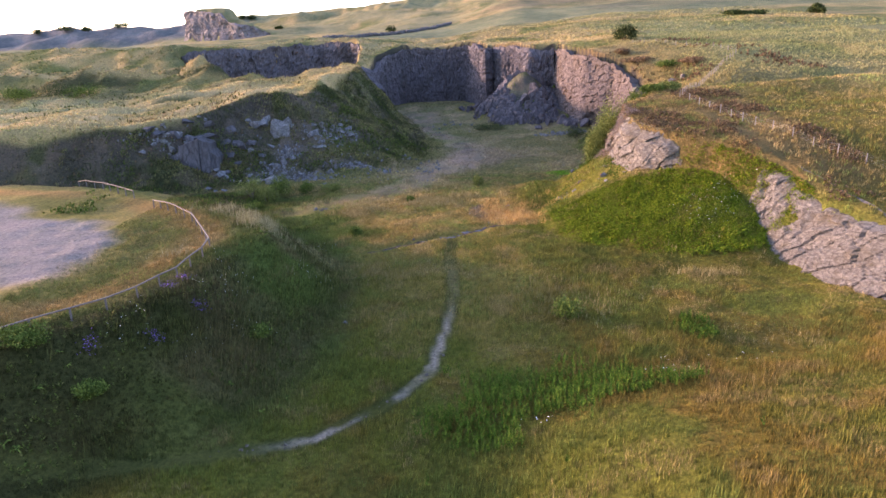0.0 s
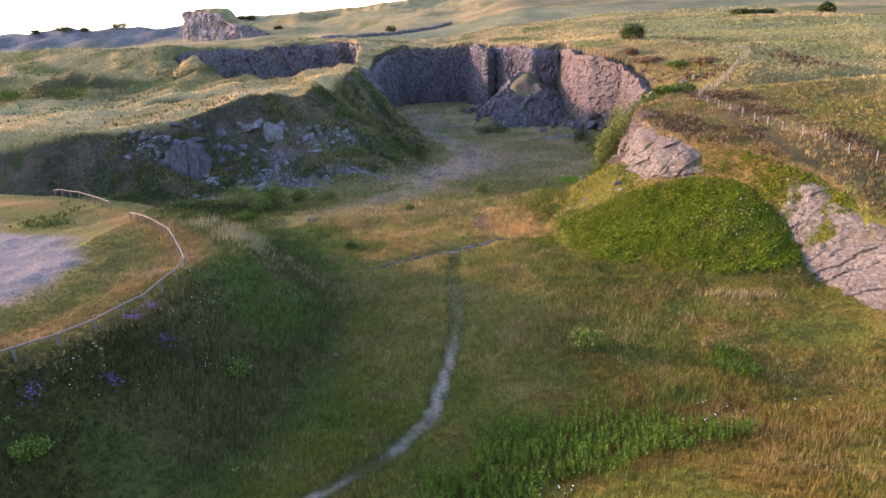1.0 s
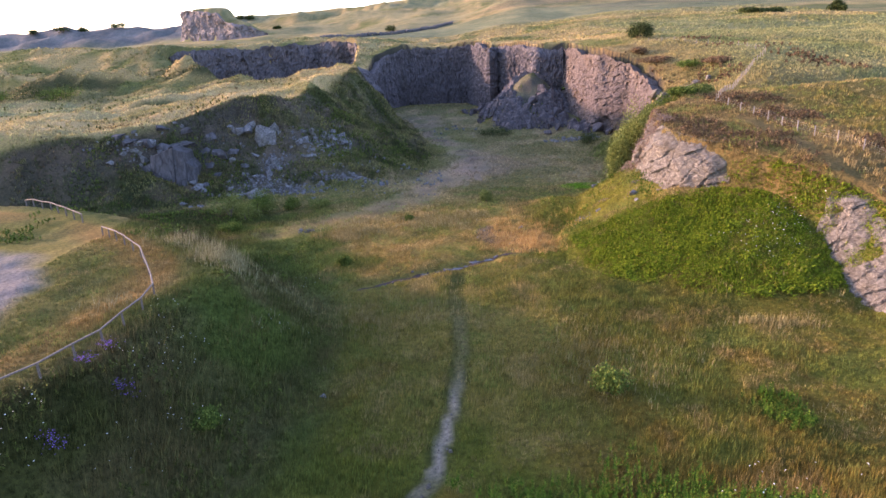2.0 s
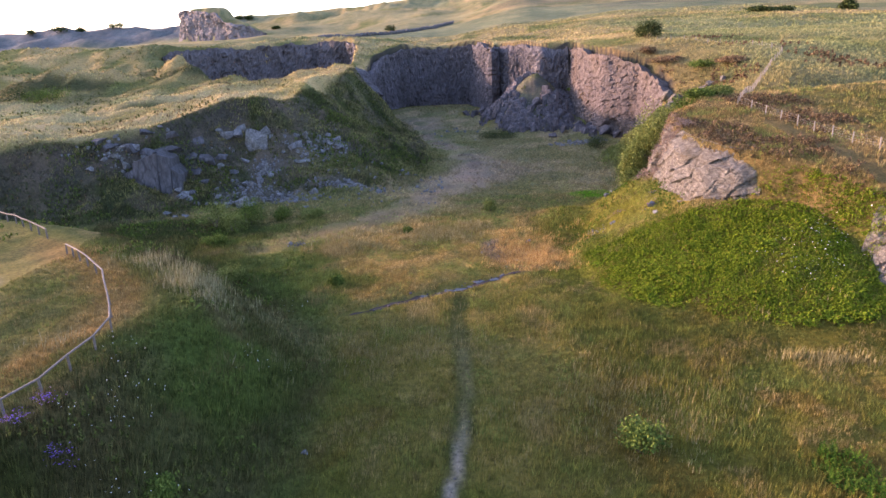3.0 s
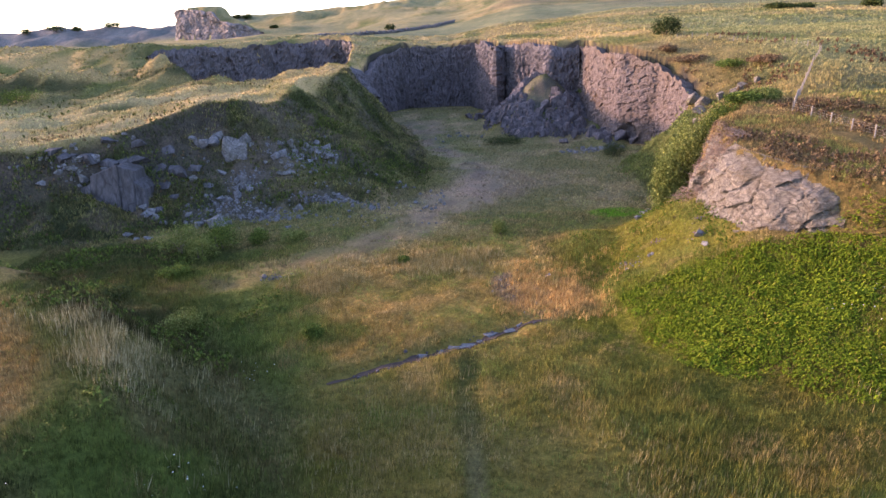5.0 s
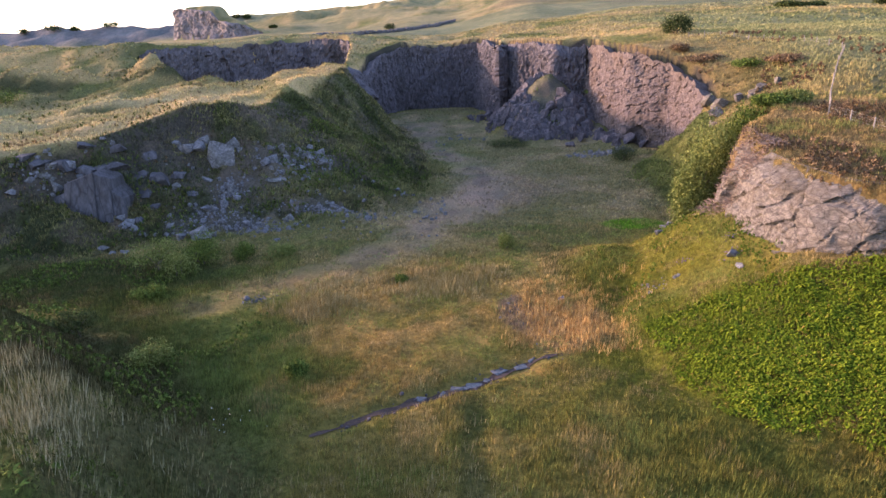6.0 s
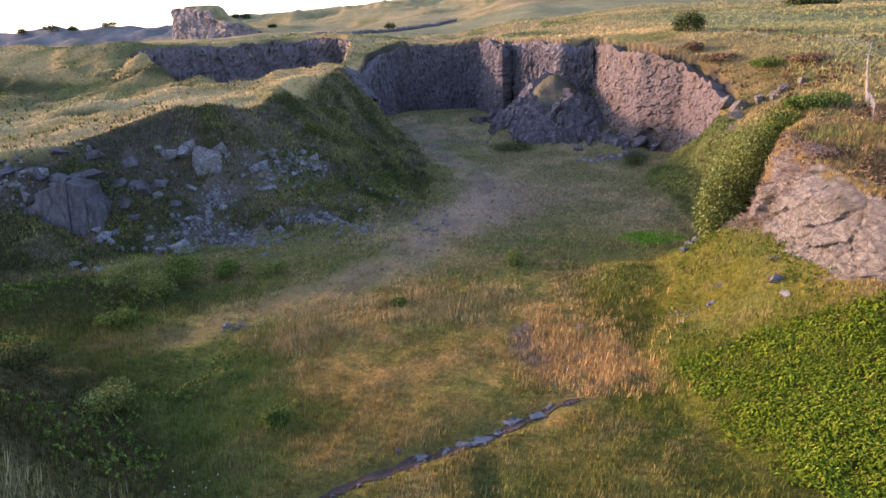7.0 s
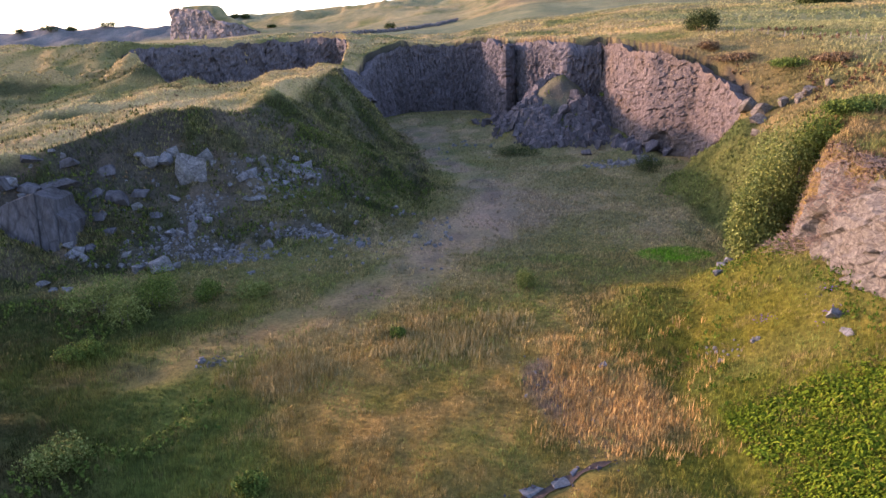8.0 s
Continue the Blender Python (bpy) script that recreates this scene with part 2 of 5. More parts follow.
def leaf_material(name, stops, gloss=0.95):
    m, t, b = shader(name, gloss, 0.06)
    rnd = t.nodes.new("ShaderNodeNewGeometry").outputs["Random Per Island"]
    co = t.nodes.new("ShaderNodeNewGeometry").outputs["Position"]
    c = ramp_node(t, rnd, stops)
    v = ramp_node(t, noise_node(t, co, 0.25, 3), [(0.3, (0.75, 0.8, 0.75)), (0.7, (1.2, 1.15, 1.1))])
    c = mix_node(t, "MULTIPLY", 1.0, c, v)
    t.links.new(c, b.inputs["Base Color"])
    return m


M_GROUND = ground_material()
M_BASALT = rock_material("dark_columnar_rock", (0.035, 0.034, 0.04), (0.095, 0.088, 0.097), (0.19, 0.172, 0.178), (0.045, 0.042, 0.042))
M_BUFF = rock_material("pinkish_buff_rock", (0.042, 0.035, 0.034), (0.108, 0.089, 0.084), (0.20, 0.168, 0.155), (0.10, 0.075, 0.055), cracks=0.4)
M_LIME = rock_material("pale_grey_rock", (0.04, 0.035, 0.03), (0.14, 0.126, 0.108), (0.26, 0.238, 0.208), (0.085, 0.066, 0.038), 1.1, (1, 1, 1.6), 0.8, 0.9)
M_CRAG = rock_material("grey_pink_crag", (0.08, 0.072, 0.077), (0.16, 0.145, 0.15), (0.23, 0.21, 0.215), (0.13, 0.12, 0.11), 0.35)
M_BOULDER = rock_material("blue_grey_boulder", (0.06, 0.06, 0.064), (0.15, 0.153, 0.16), (0.30, 0.303, 0.315), (0.11, 0.11, 0.085), 1.2, (1, 1, 1))


# ---- meshes ----
def mesh_ob(name, verts, faces, material, parent=None, smooth_shade=False):
    me = bpy.data.meshes.new(name)
    me.from_pydata(verts, [], faces)
    me.materials.append(material)
    if smooth_shade:
        me.shade_smooth()
    me.update()
    ob = new(name, me)
    if parent:
        ob.parent = parent
    return ob


def part(name, bm, material, parent, label=""):
    me = bpy.data.meshes.new(name)
    bm.to_mesh(me)
    bm.free()
    me.materials.append(material)
    ob = new(name, me)
    ob.parent = parent
    return tagged(ob, label)


# ---- ground ----
def spaced(start, stop, step, grow):
    out, v = [], start
    while v < stop:
        out.append(v)
        v += step
        step *= grow
    return out + [stop]


def cover_colour(x, y, z):
    """The colour of what grows or lies at a place: turf, dry grass, herbs, earth, gravel, with some shade and haze put
    in.
    """
    n1, n2, n3 = fbm(x, y, 14, 4, 51), fbm(x, y, 5, 3, 57), fbm(x, y, 40, 3, 63)
    col = np.zeros(x.shape + (3,))

    def lay(c, k):
        k = np.clip(k, 0, 1)[..., None]
        col[:] = col * (1 - k) + np.array(c) * k

    dry, green, herb, straw, earth, gravel, rust = (0.22, 0.165, 0.085), (0.13, 0.14, 0.052), (0.08, 0.10, 0.032), (0.38, 0.285, 0.15), (0.275, 0.205, 0.168), (0.20, 0.195, 0.215), (0.36, 0.22, 0.115)
    col[:] = green
    hill = smooth(0.2, 1.5, (x - 3) * 0.07 + (37 - y) * 0.3) * smooth(-2, 12, x)
    lay(dry, smooth(-0.2, 0.6, n1 + 0.3 * n2))
    lay((0.075, 0.065, 0.022), hill * 0.92)
    lay((0.075, 0.085, 0.026), hill * smooth(0.0, 0.6, n2) * 0.7)
    lay((0.12, 0.092, 0.036), hill * smooth(-0.2, -0.6, n2) * 0.6)
    dq, wq = outline(QUARRY, x, y)
    up = smooth(2, -2, dq)
    lay((0.32, 0.245, 0.125), up * smooth(-0.4, 0.4, n1 + 0.25 * n2 + 0.15))
    lay((0.15, 0.15, 0.075), up * smooth(0.0, 0.5, fbm(x, y, 30, 4, 71)) * 0.6)
    lay((0.15, 0.122, 0.055), up * smooth(20, 26, x) * smooth(75, 58, x) * smooth(185, 165, y) * (0.95 - 0.2 * smooth(105, 125, y)))
    lay((0.175, 0.185, 0.095), up * smooth(40, 70, x) * smooth(95, 150, y) * smooth(0.7, -0.3, n3) * 0.85)
    lay((0.20, 0.15, 0.07), up * smooth(15, 3, along(EAST_LIP, x, y)[0]) * smooth(130, 145, y) * 0.7)
    lay((0.085, 0.08, 0.035), up * smooth(16, 6, along(EAST_LIP, x, y)[0]) * smooth(0.0, 0.4, fbm(x, y, 5, 3, 68)) * smooth(130, 140, y) * 0.8)
    lay((0.085, 0.095, 0.055), up * smooth(0.12, 0.5, fbm(x, y, 9, 3, 73)) * smooth(260, 200, y) * 0.5 * smooth(40, 10, x))
    # straw along the ridge crest, with golden sunlight put into the colour
    lay(straw, up * smooth(-22, -4, dq) * smooth(102, 118, y) * smooth(30, 10, x + 60 * smooth(150, 190, y)) * smooth(-0.6, 0.0, n1) * 0.85)
    lay(straw, up * smooth(-22, -4, dq) * smooth(150, 190, y) * smooth(-0.5, 0.1, n1) * 0.8)
    lay(straw, up * smooth(250, 258, y) * smooth(330, 300, y) * smooth(-100, -85, x) * smooth(30, -10, x) * smooth(-0.6, 0.0, n1) * 0.8)
    lay((0.44, 0.34, 0.19), up * smooth(-20, -30, x) * smooth(105, 112, y) * smooth(185, 170, y) * (0.45 + 0.45 * smooth(-0.3, 0.2, n1 + 0.3 * n2)))
    lay((0.24, 0.25, 0.145), up * smooth(-60, -75, x) * smooth(128, 140, y) * smooth(182, 172, y) * smooth(-0.1, 0.3, fbm(x, y * 2.2, 14, 3, 74)) * 0.8)
    # mounds: dark front, golden crest, part growth, part shade and light in colour
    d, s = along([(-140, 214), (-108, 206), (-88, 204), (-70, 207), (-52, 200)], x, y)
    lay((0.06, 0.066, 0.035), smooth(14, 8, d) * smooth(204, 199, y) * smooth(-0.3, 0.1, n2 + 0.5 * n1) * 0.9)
    lay(straw, smooth(3.5, 1.5, d - 1) * 0.8)
    far = smooth(230, 360, y)
    lay((0.22, 0.205, 0.12), far * 0.8 * smooth(0.5, -0.3, n3))
    lay((0.17, 0.18, 0.11), far * smooth(0.1, 0.6, fbm(x, y, 130, 3, 77)))
    lay((0.20, 0.15, 0.105), smooth(430, 600, y) * smooth(0.05, 0.25, x / np.maximum(y, 1)) * 0.8)
    lay((0.13, 0.12, 0.085), smooth(300, 400, y) * smooth(0.1, 0.5, fbm(x, y, 60, 4, 78)) * smooth(0.0, 0.1, x / np.maximum(y, 1)) * 0.6)
    # far scarp: its blue-grey holds the haze as well as the rock
    lay((0.12, 0.125, 0.145), smooth(845, 880, y) * smooth(-0.26, -0.3, x / np.maximum(y, 1)))
    lay((0.19, 0.185, 0.20), smooth(845, 880, y) * smooth(-0.26, -0.3, x / np.maximum(y, 1)) * smooth(0.0, 0.35, fbm(x, y * 2.5, 45, 4, 82)) * 0.7)
    # dark green along the step and in the hollow: shade put into colour
    step, _ = along([(-72, 146), (-58, 152), (-42, 158)], x, y)
    lay((0.065, 0.08, 0.038), smooth(4.5, 2.5, step + n2) * 0.9)
    lay((0.05, 0.045, 0.04), smooth(0.4, 0.7, hump(x, y, -56, 177, 7, 3)))
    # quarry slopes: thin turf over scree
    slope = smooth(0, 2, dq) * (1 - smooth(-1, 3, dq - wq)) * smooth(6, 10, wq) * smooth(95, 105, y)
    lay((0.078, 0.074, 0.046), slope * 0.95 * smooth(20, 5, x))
    lay((0.14, 0.112, 0.10), slope * smooth(0.05, 0.35, fbm(x, y, 4, 4, 65)) * smooth(-10, -22, x) * 0.8)
    lay((0.18, 0.172, 0.08), slope * smooth(-26, -14, x) * smooth(-0.3, 0.3, fbm(x, y, 7, 4, 70)) * smooth(20, 5, x) * 0.9)
    lay((0.115, 0.10, 0.088), slope * smooth(0.0, 0.35, fbm(x, y, 6, 4, 67)) * smooth(20, 5, x) * 0.85)
    lay((0.042, 0.055, 0.024), slope * smooth(0.0, 0.3, fbm(x, y, 4, 3, 69)) * smooth(20, 5, x) * 0.8)
    lay((0.115, 0.103, 0.097), slope * smooth(0.2, 0.6, sum(hump(x, y, *c) for c in SCREE) * (0.75 + 0.8 * fbm(x, y, 3, 3, 131))) * 0.75)
    lay((0.115, 0.125, 0.042), slope * smooth(15, 22, x) * 0.95)
    lay((0.07, 0.09, 0.03), slope * smooth(15, 22, x) * smooth(0.0, 0.4, fbm(x, y, 7, 3, 79)) * 0.8)
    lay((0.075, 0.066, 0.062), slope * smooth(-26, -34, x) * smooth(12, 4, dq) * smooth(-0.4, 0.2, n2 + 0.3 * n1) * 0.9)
    lay((0.10, 0.093, 0.09), slope * smooth(0.0, 0.5, n1 + 0.5 * n2) * smooth(-8, -24, x) * (1 - smooth(120, 134, y)) * 0.5)
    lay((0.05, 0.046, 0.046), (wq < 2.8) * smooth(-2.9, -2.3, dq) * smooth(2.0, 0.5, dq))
    inside = smooth(0, 3, dq - wq * 0.9)
    near_floor = inside * smooth(96, 84, y)
    lay((0.135, 0.145, 0.05), near_floor * 0.8)
    lay((0.17, 0.122, 0.05), near_floor * smooth(-0.05, 0.3, fbm(x, y, 7, 4, 52) + 0.1 * n3 + 0.35 * smooth(8, 16, x) * smooth(52, 46, y)) * 0.85)
    lay((0.13, 0.145, 0.045), near_floor * smooth(0.1, 0.4, fbm(x, y, 3.5, 3, 60)) * 0.6)
    lay((0.21, 0.175, 0.088), near_floor * smooth(0.2, 0.7, hump(x, y, 3, 56, 9, 12) + 0.35 * fbm(x, y, 4, 3, 84)) * 0.7)
    lay((0.105, 0.108, 0.036), near_floor * smooth(54, 60, y) * smooth(6, 12, x) * 0.7)
    lay((0.26, 0.20, 0.11), inside * smooth(58, 70, y) * smooth(-20, -12, x) * smooth(14, 6, x) * (0.55 + 0.45 * smooth(-0.3, 0.3, n2)))
    lay((0.30, 0.20, 0.12), inside * smooth(0.3, 0.75, hump(x, y, -7, 82, 14, 12) + 0.35 * fbm(x, y, 5, 3, 54)) * 0.7)
    lay((0.13, 0.135, 0.05), inside * smooth(58, 66, y) * smooth(0.15, 0.45, fbm(x, y, 4.5, 3, 62)) * smooth(104, 96, y) * 0.65)
    lay((0.275, 0.225, 0.15), inside * smooth(100, 116, y) * 0.85)
    lay((0.15, 0.145, 0.075), inside * smooth(-0.1, 0.25, fbm(x, y, 9, 4, 56)) * smooth(98, 110, y) * 0.75)
    lay((0.155, 0.145, 0.035), inside * smooth(0.2, 0.6, hump(x, y, 21, 90, 8, 14) + 0.3 * n2) * 0.85)
    lay((0.085, 0.10, 0.026), inside * smooth(0.25, 0.6, hump(x, y, 21, 88, 9, 15)) * smooth(0.1, 0.4, fbm(x, y, 3.5, 3, 80)) * 0.8)
    lay((0.125, 0.14, 0.035), inside * smooth(0.3, 0.7, hump(x, y, 15, 78, 7, 9)) * 0.8)
    lay((0.17, 0.165, 0.075), inside * smooth(66, 84, y) * smooth(0.15, 0.55, n1) * 0.7)
    d, s = along(TRACK, x, y)
    lay(earth, inside * smooth(0.3, 0.9, hump(x, y, 9, 134, 10, 16, -10) + 0.25 * n2) * 0.7)
    lay(earth, inside * smooth(6.5, 0.5, d + n2 * 2.4 + n1 * 2.0) * smooth(-27, -19, x) * (0.55 + 0.35 * smooth(-0.3, 0.3, fbm(x, y, 3, 3, 64))))
    lay((0.15, 0.115, 0.105), inside * smooth(1.6, 0.6, d + n2 * 1.2) * smooth(-0.2, 0.4, fbm(x, y, 4, 3, 58)) * 0.6)
    lay((0.15, 0.16, 0.08), inside * smooth(140, 160, y) * smooth(0.1, 0.4, n2) * 0.6)
    rise = ground_level(x, y)
    # blue held back nearby, full far off: haze put into the colour
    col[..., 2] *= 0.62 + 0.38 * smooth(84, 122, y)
    lay((0.055, 0.07, 0.026), smooth(0.3, 0.7, hump(x, y, -38, 99, 15, 9, -12) + 0.25 * n2) * smooth(-1, 2, dq) * 0.85)
    lay((0.115, 0.155, 0.042), smooth(0.3, 0.7, hump(x, y, -17, 74, 9, 15) + 0.2 * n2) * smooth(1.5, 0.5, rise) * 0.9)
    lay((0.10, 0.092, 0.09), smooth(0.3, 1.0, rise) * smooth(1, 3, dq) * smooth(160, 168, y) * smooth(218, 208, y) * smooth(6, 10, x) * (0.35 + 0.6 * smooth(-0.2, 0.3, n2)))
    lay((0.15, 0.14, 0.05), smooth(0.3, 1.0, rise) * smooth(1, 3, dq) * smooth(165, 172, y) * smooth(235, 222, y) * smooth(5, 8, x) * smooth(19, 13, x + 0.12 * (200 - y) + 4 * n2) * 0.9)
    lay((0.062, 0.09, 0.026), smooth(0.25, 0.7, hump(x, y, -31, 81, 13, 8) + 0.3 * n2) * 0.85)
    lay((0.165, 0.16, 0.075), slope * smooth(-28, -16, x) * smooth(12, 2, x) * smooth(-0.3, 0.3, n2) * 0.6)
    # rusty flowering grass at the stream's head
    lay(rust, 0.9 * smooth(0.25, 0.7, hump(x, y, 8.5, 83, 4.5, 6) + 0.15 * n2))
    lay((0.10, 0.24, 0.02), smooth(0.3, 0.5, hump(x, y, 22, 110, 4.0, 2.7)))
    lay((0.15, 0.12, 0.11), smooth(0.35, 0.7, hump(x, y, 5.2, 85.5, 1.8, 4.5) + 0.3 * n2) * 0.8)
    lay((0.19, 0.13, 0.062), smooth(23, 26, x) * smooth(48, 44, x) * smooth(60, 66, y) * smooth(114, 106, y) * smooth(3.5, 5.5, rise) * 0.8)
    # the bench: gravel yard, turf, tawny edge
    d3, w3 = outline(BENCH, x, y)
    lay((0.135, 0.135, 0.042), smooth(-1, 1.5, d3))
    lay((0.20, 0.17, 0.065), smooth(1, 2.5, d3) * smooth(-0.2, 0.4, fbm(x, y, 6, 3, 59)) * 0.8)
    lay((0.25, 0.16, 0.065), smooth(2.0, 3.2, d3) * smooth(7.5, 4.5, d3 + n2) * smooth(-0.3, 0.3, n1 + 0.35) * 0.85)
    lay(gravel, smooth(10.0, 13.5, d3 + n2 * 1.5 + n1 * 2) * smooth(88, 80, y))
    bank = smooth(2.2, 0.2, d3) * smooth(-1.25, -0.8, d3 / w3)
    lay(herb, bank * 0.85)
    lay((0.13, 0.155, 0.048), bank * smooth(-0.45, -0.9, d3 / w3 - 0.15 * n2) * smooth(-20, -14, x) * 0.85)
    # the bank's west end, darkened further: its shade put into the colour
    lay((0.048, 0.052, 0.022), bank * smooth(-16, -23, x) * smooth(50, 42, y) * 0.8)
    lay((0.115, 0.16, 0.042), smooth(0.3, 0.75, hump(x, y, -14.5, 53, 5.5, 10, 8) + 0.2 * n2) * smooth(2.0, 0.5, d3) * 0.9)
    lay((0.12, 0.10, 0.055), bank * smooth(0.1, 0.5, n1 + 0.4 * n2) * 0.6)
    lay((0.16, 0.15, 0.07), smooth(0.35, 0.75, hump(x, y, -17.5, 62, 2.4, 6, 30) + 0.2 * n2) * 0.8)
    d, s = along(PATH, x, y)
    lay((0.075, 0.088, 0.03), smooth(0.95, 0.6, d) * smooth(76, 70, y) * 0.8)
    lay((0.19, 0.165, 0.095), smooth(0.4, 0.2, d + 0.15 * n2) * smooth(68, 56, y) * smooth(42, 47, y) * 0.6)
    lay((0.32, 0.285, 0.265), smooth(0.42, 0.15, d + n2 * 0.4 + 0.1) * smooth(54, 46, y) * smooth(-13, -7, x) * smooth(-0.6, 0.0, n2 + 0.4))
    return col


gx = [-v for v in reversed(spaced(46.0, 1700, 0.9, 1.022))] + list(np.arange(-45.5, 46, 0.5)) + spaced(46.0, 1700, 1.0, 1.045)
gy = [-60, -40, -20, -5] + list(np.arange(5, 18, 1.0)) + list(np.arange(18, 118, 0.5)) + list(np.arange(118, 280, 0.85)) + spaced(280, 2600, 1.2, 1.03)
X, Y = np.meshgrid(np.array(gx), np.array(gy))
Z = ground_level(X, Y)
near = smooth(130, 100, Y)
Z = Z + fbm(X, Y, 1.6, 2, 81) * 0.10 * near
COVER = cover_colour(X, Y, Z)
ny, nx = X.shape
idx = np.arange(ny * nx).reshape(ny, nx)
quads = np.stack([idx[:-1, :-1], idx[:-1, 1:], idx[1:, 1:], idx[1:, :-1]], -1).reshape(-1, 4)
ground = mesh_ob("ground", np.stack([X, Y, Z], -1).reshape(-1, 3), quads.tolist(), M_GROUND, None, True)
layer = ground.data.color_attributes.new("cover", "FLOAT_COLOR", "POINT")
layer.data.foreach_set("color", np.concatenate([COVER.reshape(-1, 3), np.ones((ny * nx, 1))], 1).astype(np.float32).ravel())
tagged(ground, "rough upland turf and quarry floor with dry grass and earth", "ground", kind="structure")


def plates(u, v, seed):
    """Angular cells of uneven size: a number for each, the distance to its nearest joint, and the place within it."""
    cu, cv = np.floor(u), np.floor(v)
    best, second = np.full(u.shape, 9.0), np.full(u.shape, 9.0)
    ident, ou, ov = np.zeros(u.shape), np.zeros(u.shape), np.zeros(u.shape)
    for i in (-1, 0, 1):
        for k in (-1, 0, 1):
            hu, hv = hash2(cu + i, cv + k, seed + 60), hash2(cu + i, cv + k, seed + 61)
            du, dv = u - (cu + i + hu), v - (cv + k + hv)
            d = np.maximum(np.abs(du), np.abs(dv)) * 0.65 + np.hypot(du, dv) * 0.35
            near = d < best
            second = np.where(near, best, np.minimum(second, d))
            ident = np.where(near, hash2(cu + i, cv + k, seed + 62), ident)
            ou, ov = np.where(near, du, ou), np.where(near, dv, ov)
            best = np.where(near, d, best)
    return ident, second - best, ou, ov


def cliff(name, line, top, base, material, label, colw=1.3, relief=0.8, ds=0.45, dv=0.5, lean=1.5, seed=0, columns=0.6, outcrop=0.0, bare=0.75, dip=0.0, cap=0.82, hollow=None):
    """A rock face along a plan line (rock on the left-hand side as one walks it), broken into columns and blocks.
    outcrop: how far its surface stands before a turf slope, into which its edges sink."""
    pts = []
    for (x0, y0), (x1, y1) in zip(line, line[1:]):
        n = max(1, int(math.hypot(x1 - x0, y1 - y0) / ds))
        pts += [(x0 + (x1 - x0) * i / n, y0 + (y1 - y0) * i / n) for i in range(n)]
    p = np.array(pts + [line[-1]], float)
    for _ in range(int(1.6 / ds) + 1):
        p[1:-1] = (p[:-2] + 2 * p[1:-1] + p[2:]) / 4
    tan = np.gradient(p, axis=0)
    tan /= np.linalg.norm(tan, axis=1)[:, None]
    out = np.stack([tan[:, 1], -tan[:, 0]], 1)
    arc = np.concatenate([[0], np.cumsum(np.linalg.norm(np.diff(p, axis=0), axis=1))])
    zt, zb = top(p[:, 0], p[:, 1]), base(p[:, 0], p[:, 1])
    if not outcrop:
        zt = zt - 1.1 * vnoise(arc / 3.0, 0 * arc, seed) - 0.8 * vnoise(arc / 0.9, 0 * arc, seed + 1)
    rows, k = int(np.max(zt - zb) / dv) + 1, len(p)
    v = np.linspace(0, 1, rows)[:, None]
    z = zb + (zt - zb) * v
    s = arc[None, :] * np.ones_like(v)
    warp = fbm(s, z, 7, 3, seed) * (0.7 if outcrop else 1.6) * colw
    cd, sd = math.cos(radians(dip)), math.sin(radians(dip))
    u = (s * cd - z * sd + warp) / colw
    lay_z = s * sd + z * cd
    cell, f = np.floor(u), u - np.floor(u)
    tall = np.floor((lay_z + 1.2 * colw * fbm(s, z, 5, 2, seed + 4)) / (colw * 2.4) + hash2(cell, 0 * cell, seed + 1) * 5)
    jut = hash2(cell, 0 * cell, seed) * columns + (1 - columns) * hash2(cell, tall, seed + 2)
    g = 2.7
    c2, f2 = np.floor(u * g + 7), u * g - np.floor(u * g)
    t2 = np.floor(lay_z / (colw * 0.8) + hash2(c2, 0 * c2, seed + 5) * 3)
    if outcrop or columns <= 0.25:
        # plates split along the dip, of many sizes, with smaller chips in them
        big, gap, du, dv2 = plates((s * cd - z * sd + 0.5 * warp) / (colw * 1.5), lay_z / (colw * 0.7) + 0.5 * fbm(s, z, 5, 2, seed + 4), seed)
        small, gap2, _, _ = plates((s * cd - z * sd) / (colw * 0.5) + 0.4 * fbm(s, z, 2, 2, seed + 22), lay_z / (colw * 0.3), seed + 20)
        chip = smooth(0.3, 0.6, hash2(np.floor(big * 997), 0 * big, seed + 3))
        plate = relief * (big - 0.5) + relief * 0.25 * (du * (hash2(np.floor(big * 811), 0 * big, seed + 5) - 0.5) + dv2 * (hash2(np.floor(big * 613), 0 * big, seed + 6) - 0.3)) * 2
        plate = plate + relief * 0.3 * (small - 0.5) * (0.15 + 0.85 * chip) - 0.5 * relief * smooth(0.09, 0.0, gap) * smooth(0.0, 0.7, hash2(np.floor(big * 331), 0 * big, seed + 8)) - 0.12 * relief * chip * smooth(0.12, 0.0, gap2)
    depth = relief * (jut - 0.45) + (0.14 if outcrop else 0.42) * relief * (hash2(c2, t2, seed + 6) - 0.5)
    depth = depth - 0.4 * relief * smooth(0.14, 0.0, np.minimum(f, 1 - f)) - (0.05 if outcrop else 0.15) * relief * smooth(0.2, 0.0, np.minimum(f2, 1 - f2))
    depth = depth + fbm(s, z * 0.7, 12, 3, seed + 7) * relief * (0.6 if outcrop else 1.5) + fbm(s, z, 1.1, 2, seed + 9) * (0.07 if outcrop else 0.2) * relief
    if outcrop or columns <= 0.25:
        depth = plate + fbm(s, z * 0.7, 12, 3, seed + 7) * relief * (0.6 if outcrop else 1.8) + fbm(s, z, 1.3, 3, seed + 9) * 0.3 * relief
    if outcrop:
        mask = bare + 0.7 * fbm(s, z, 6, 3, seed + 12) - 1.5 * smooth(cap, cap + 0.18, v) - 1.3 * smooth(4, 0, np.minimum(s, arc[-1] - s))
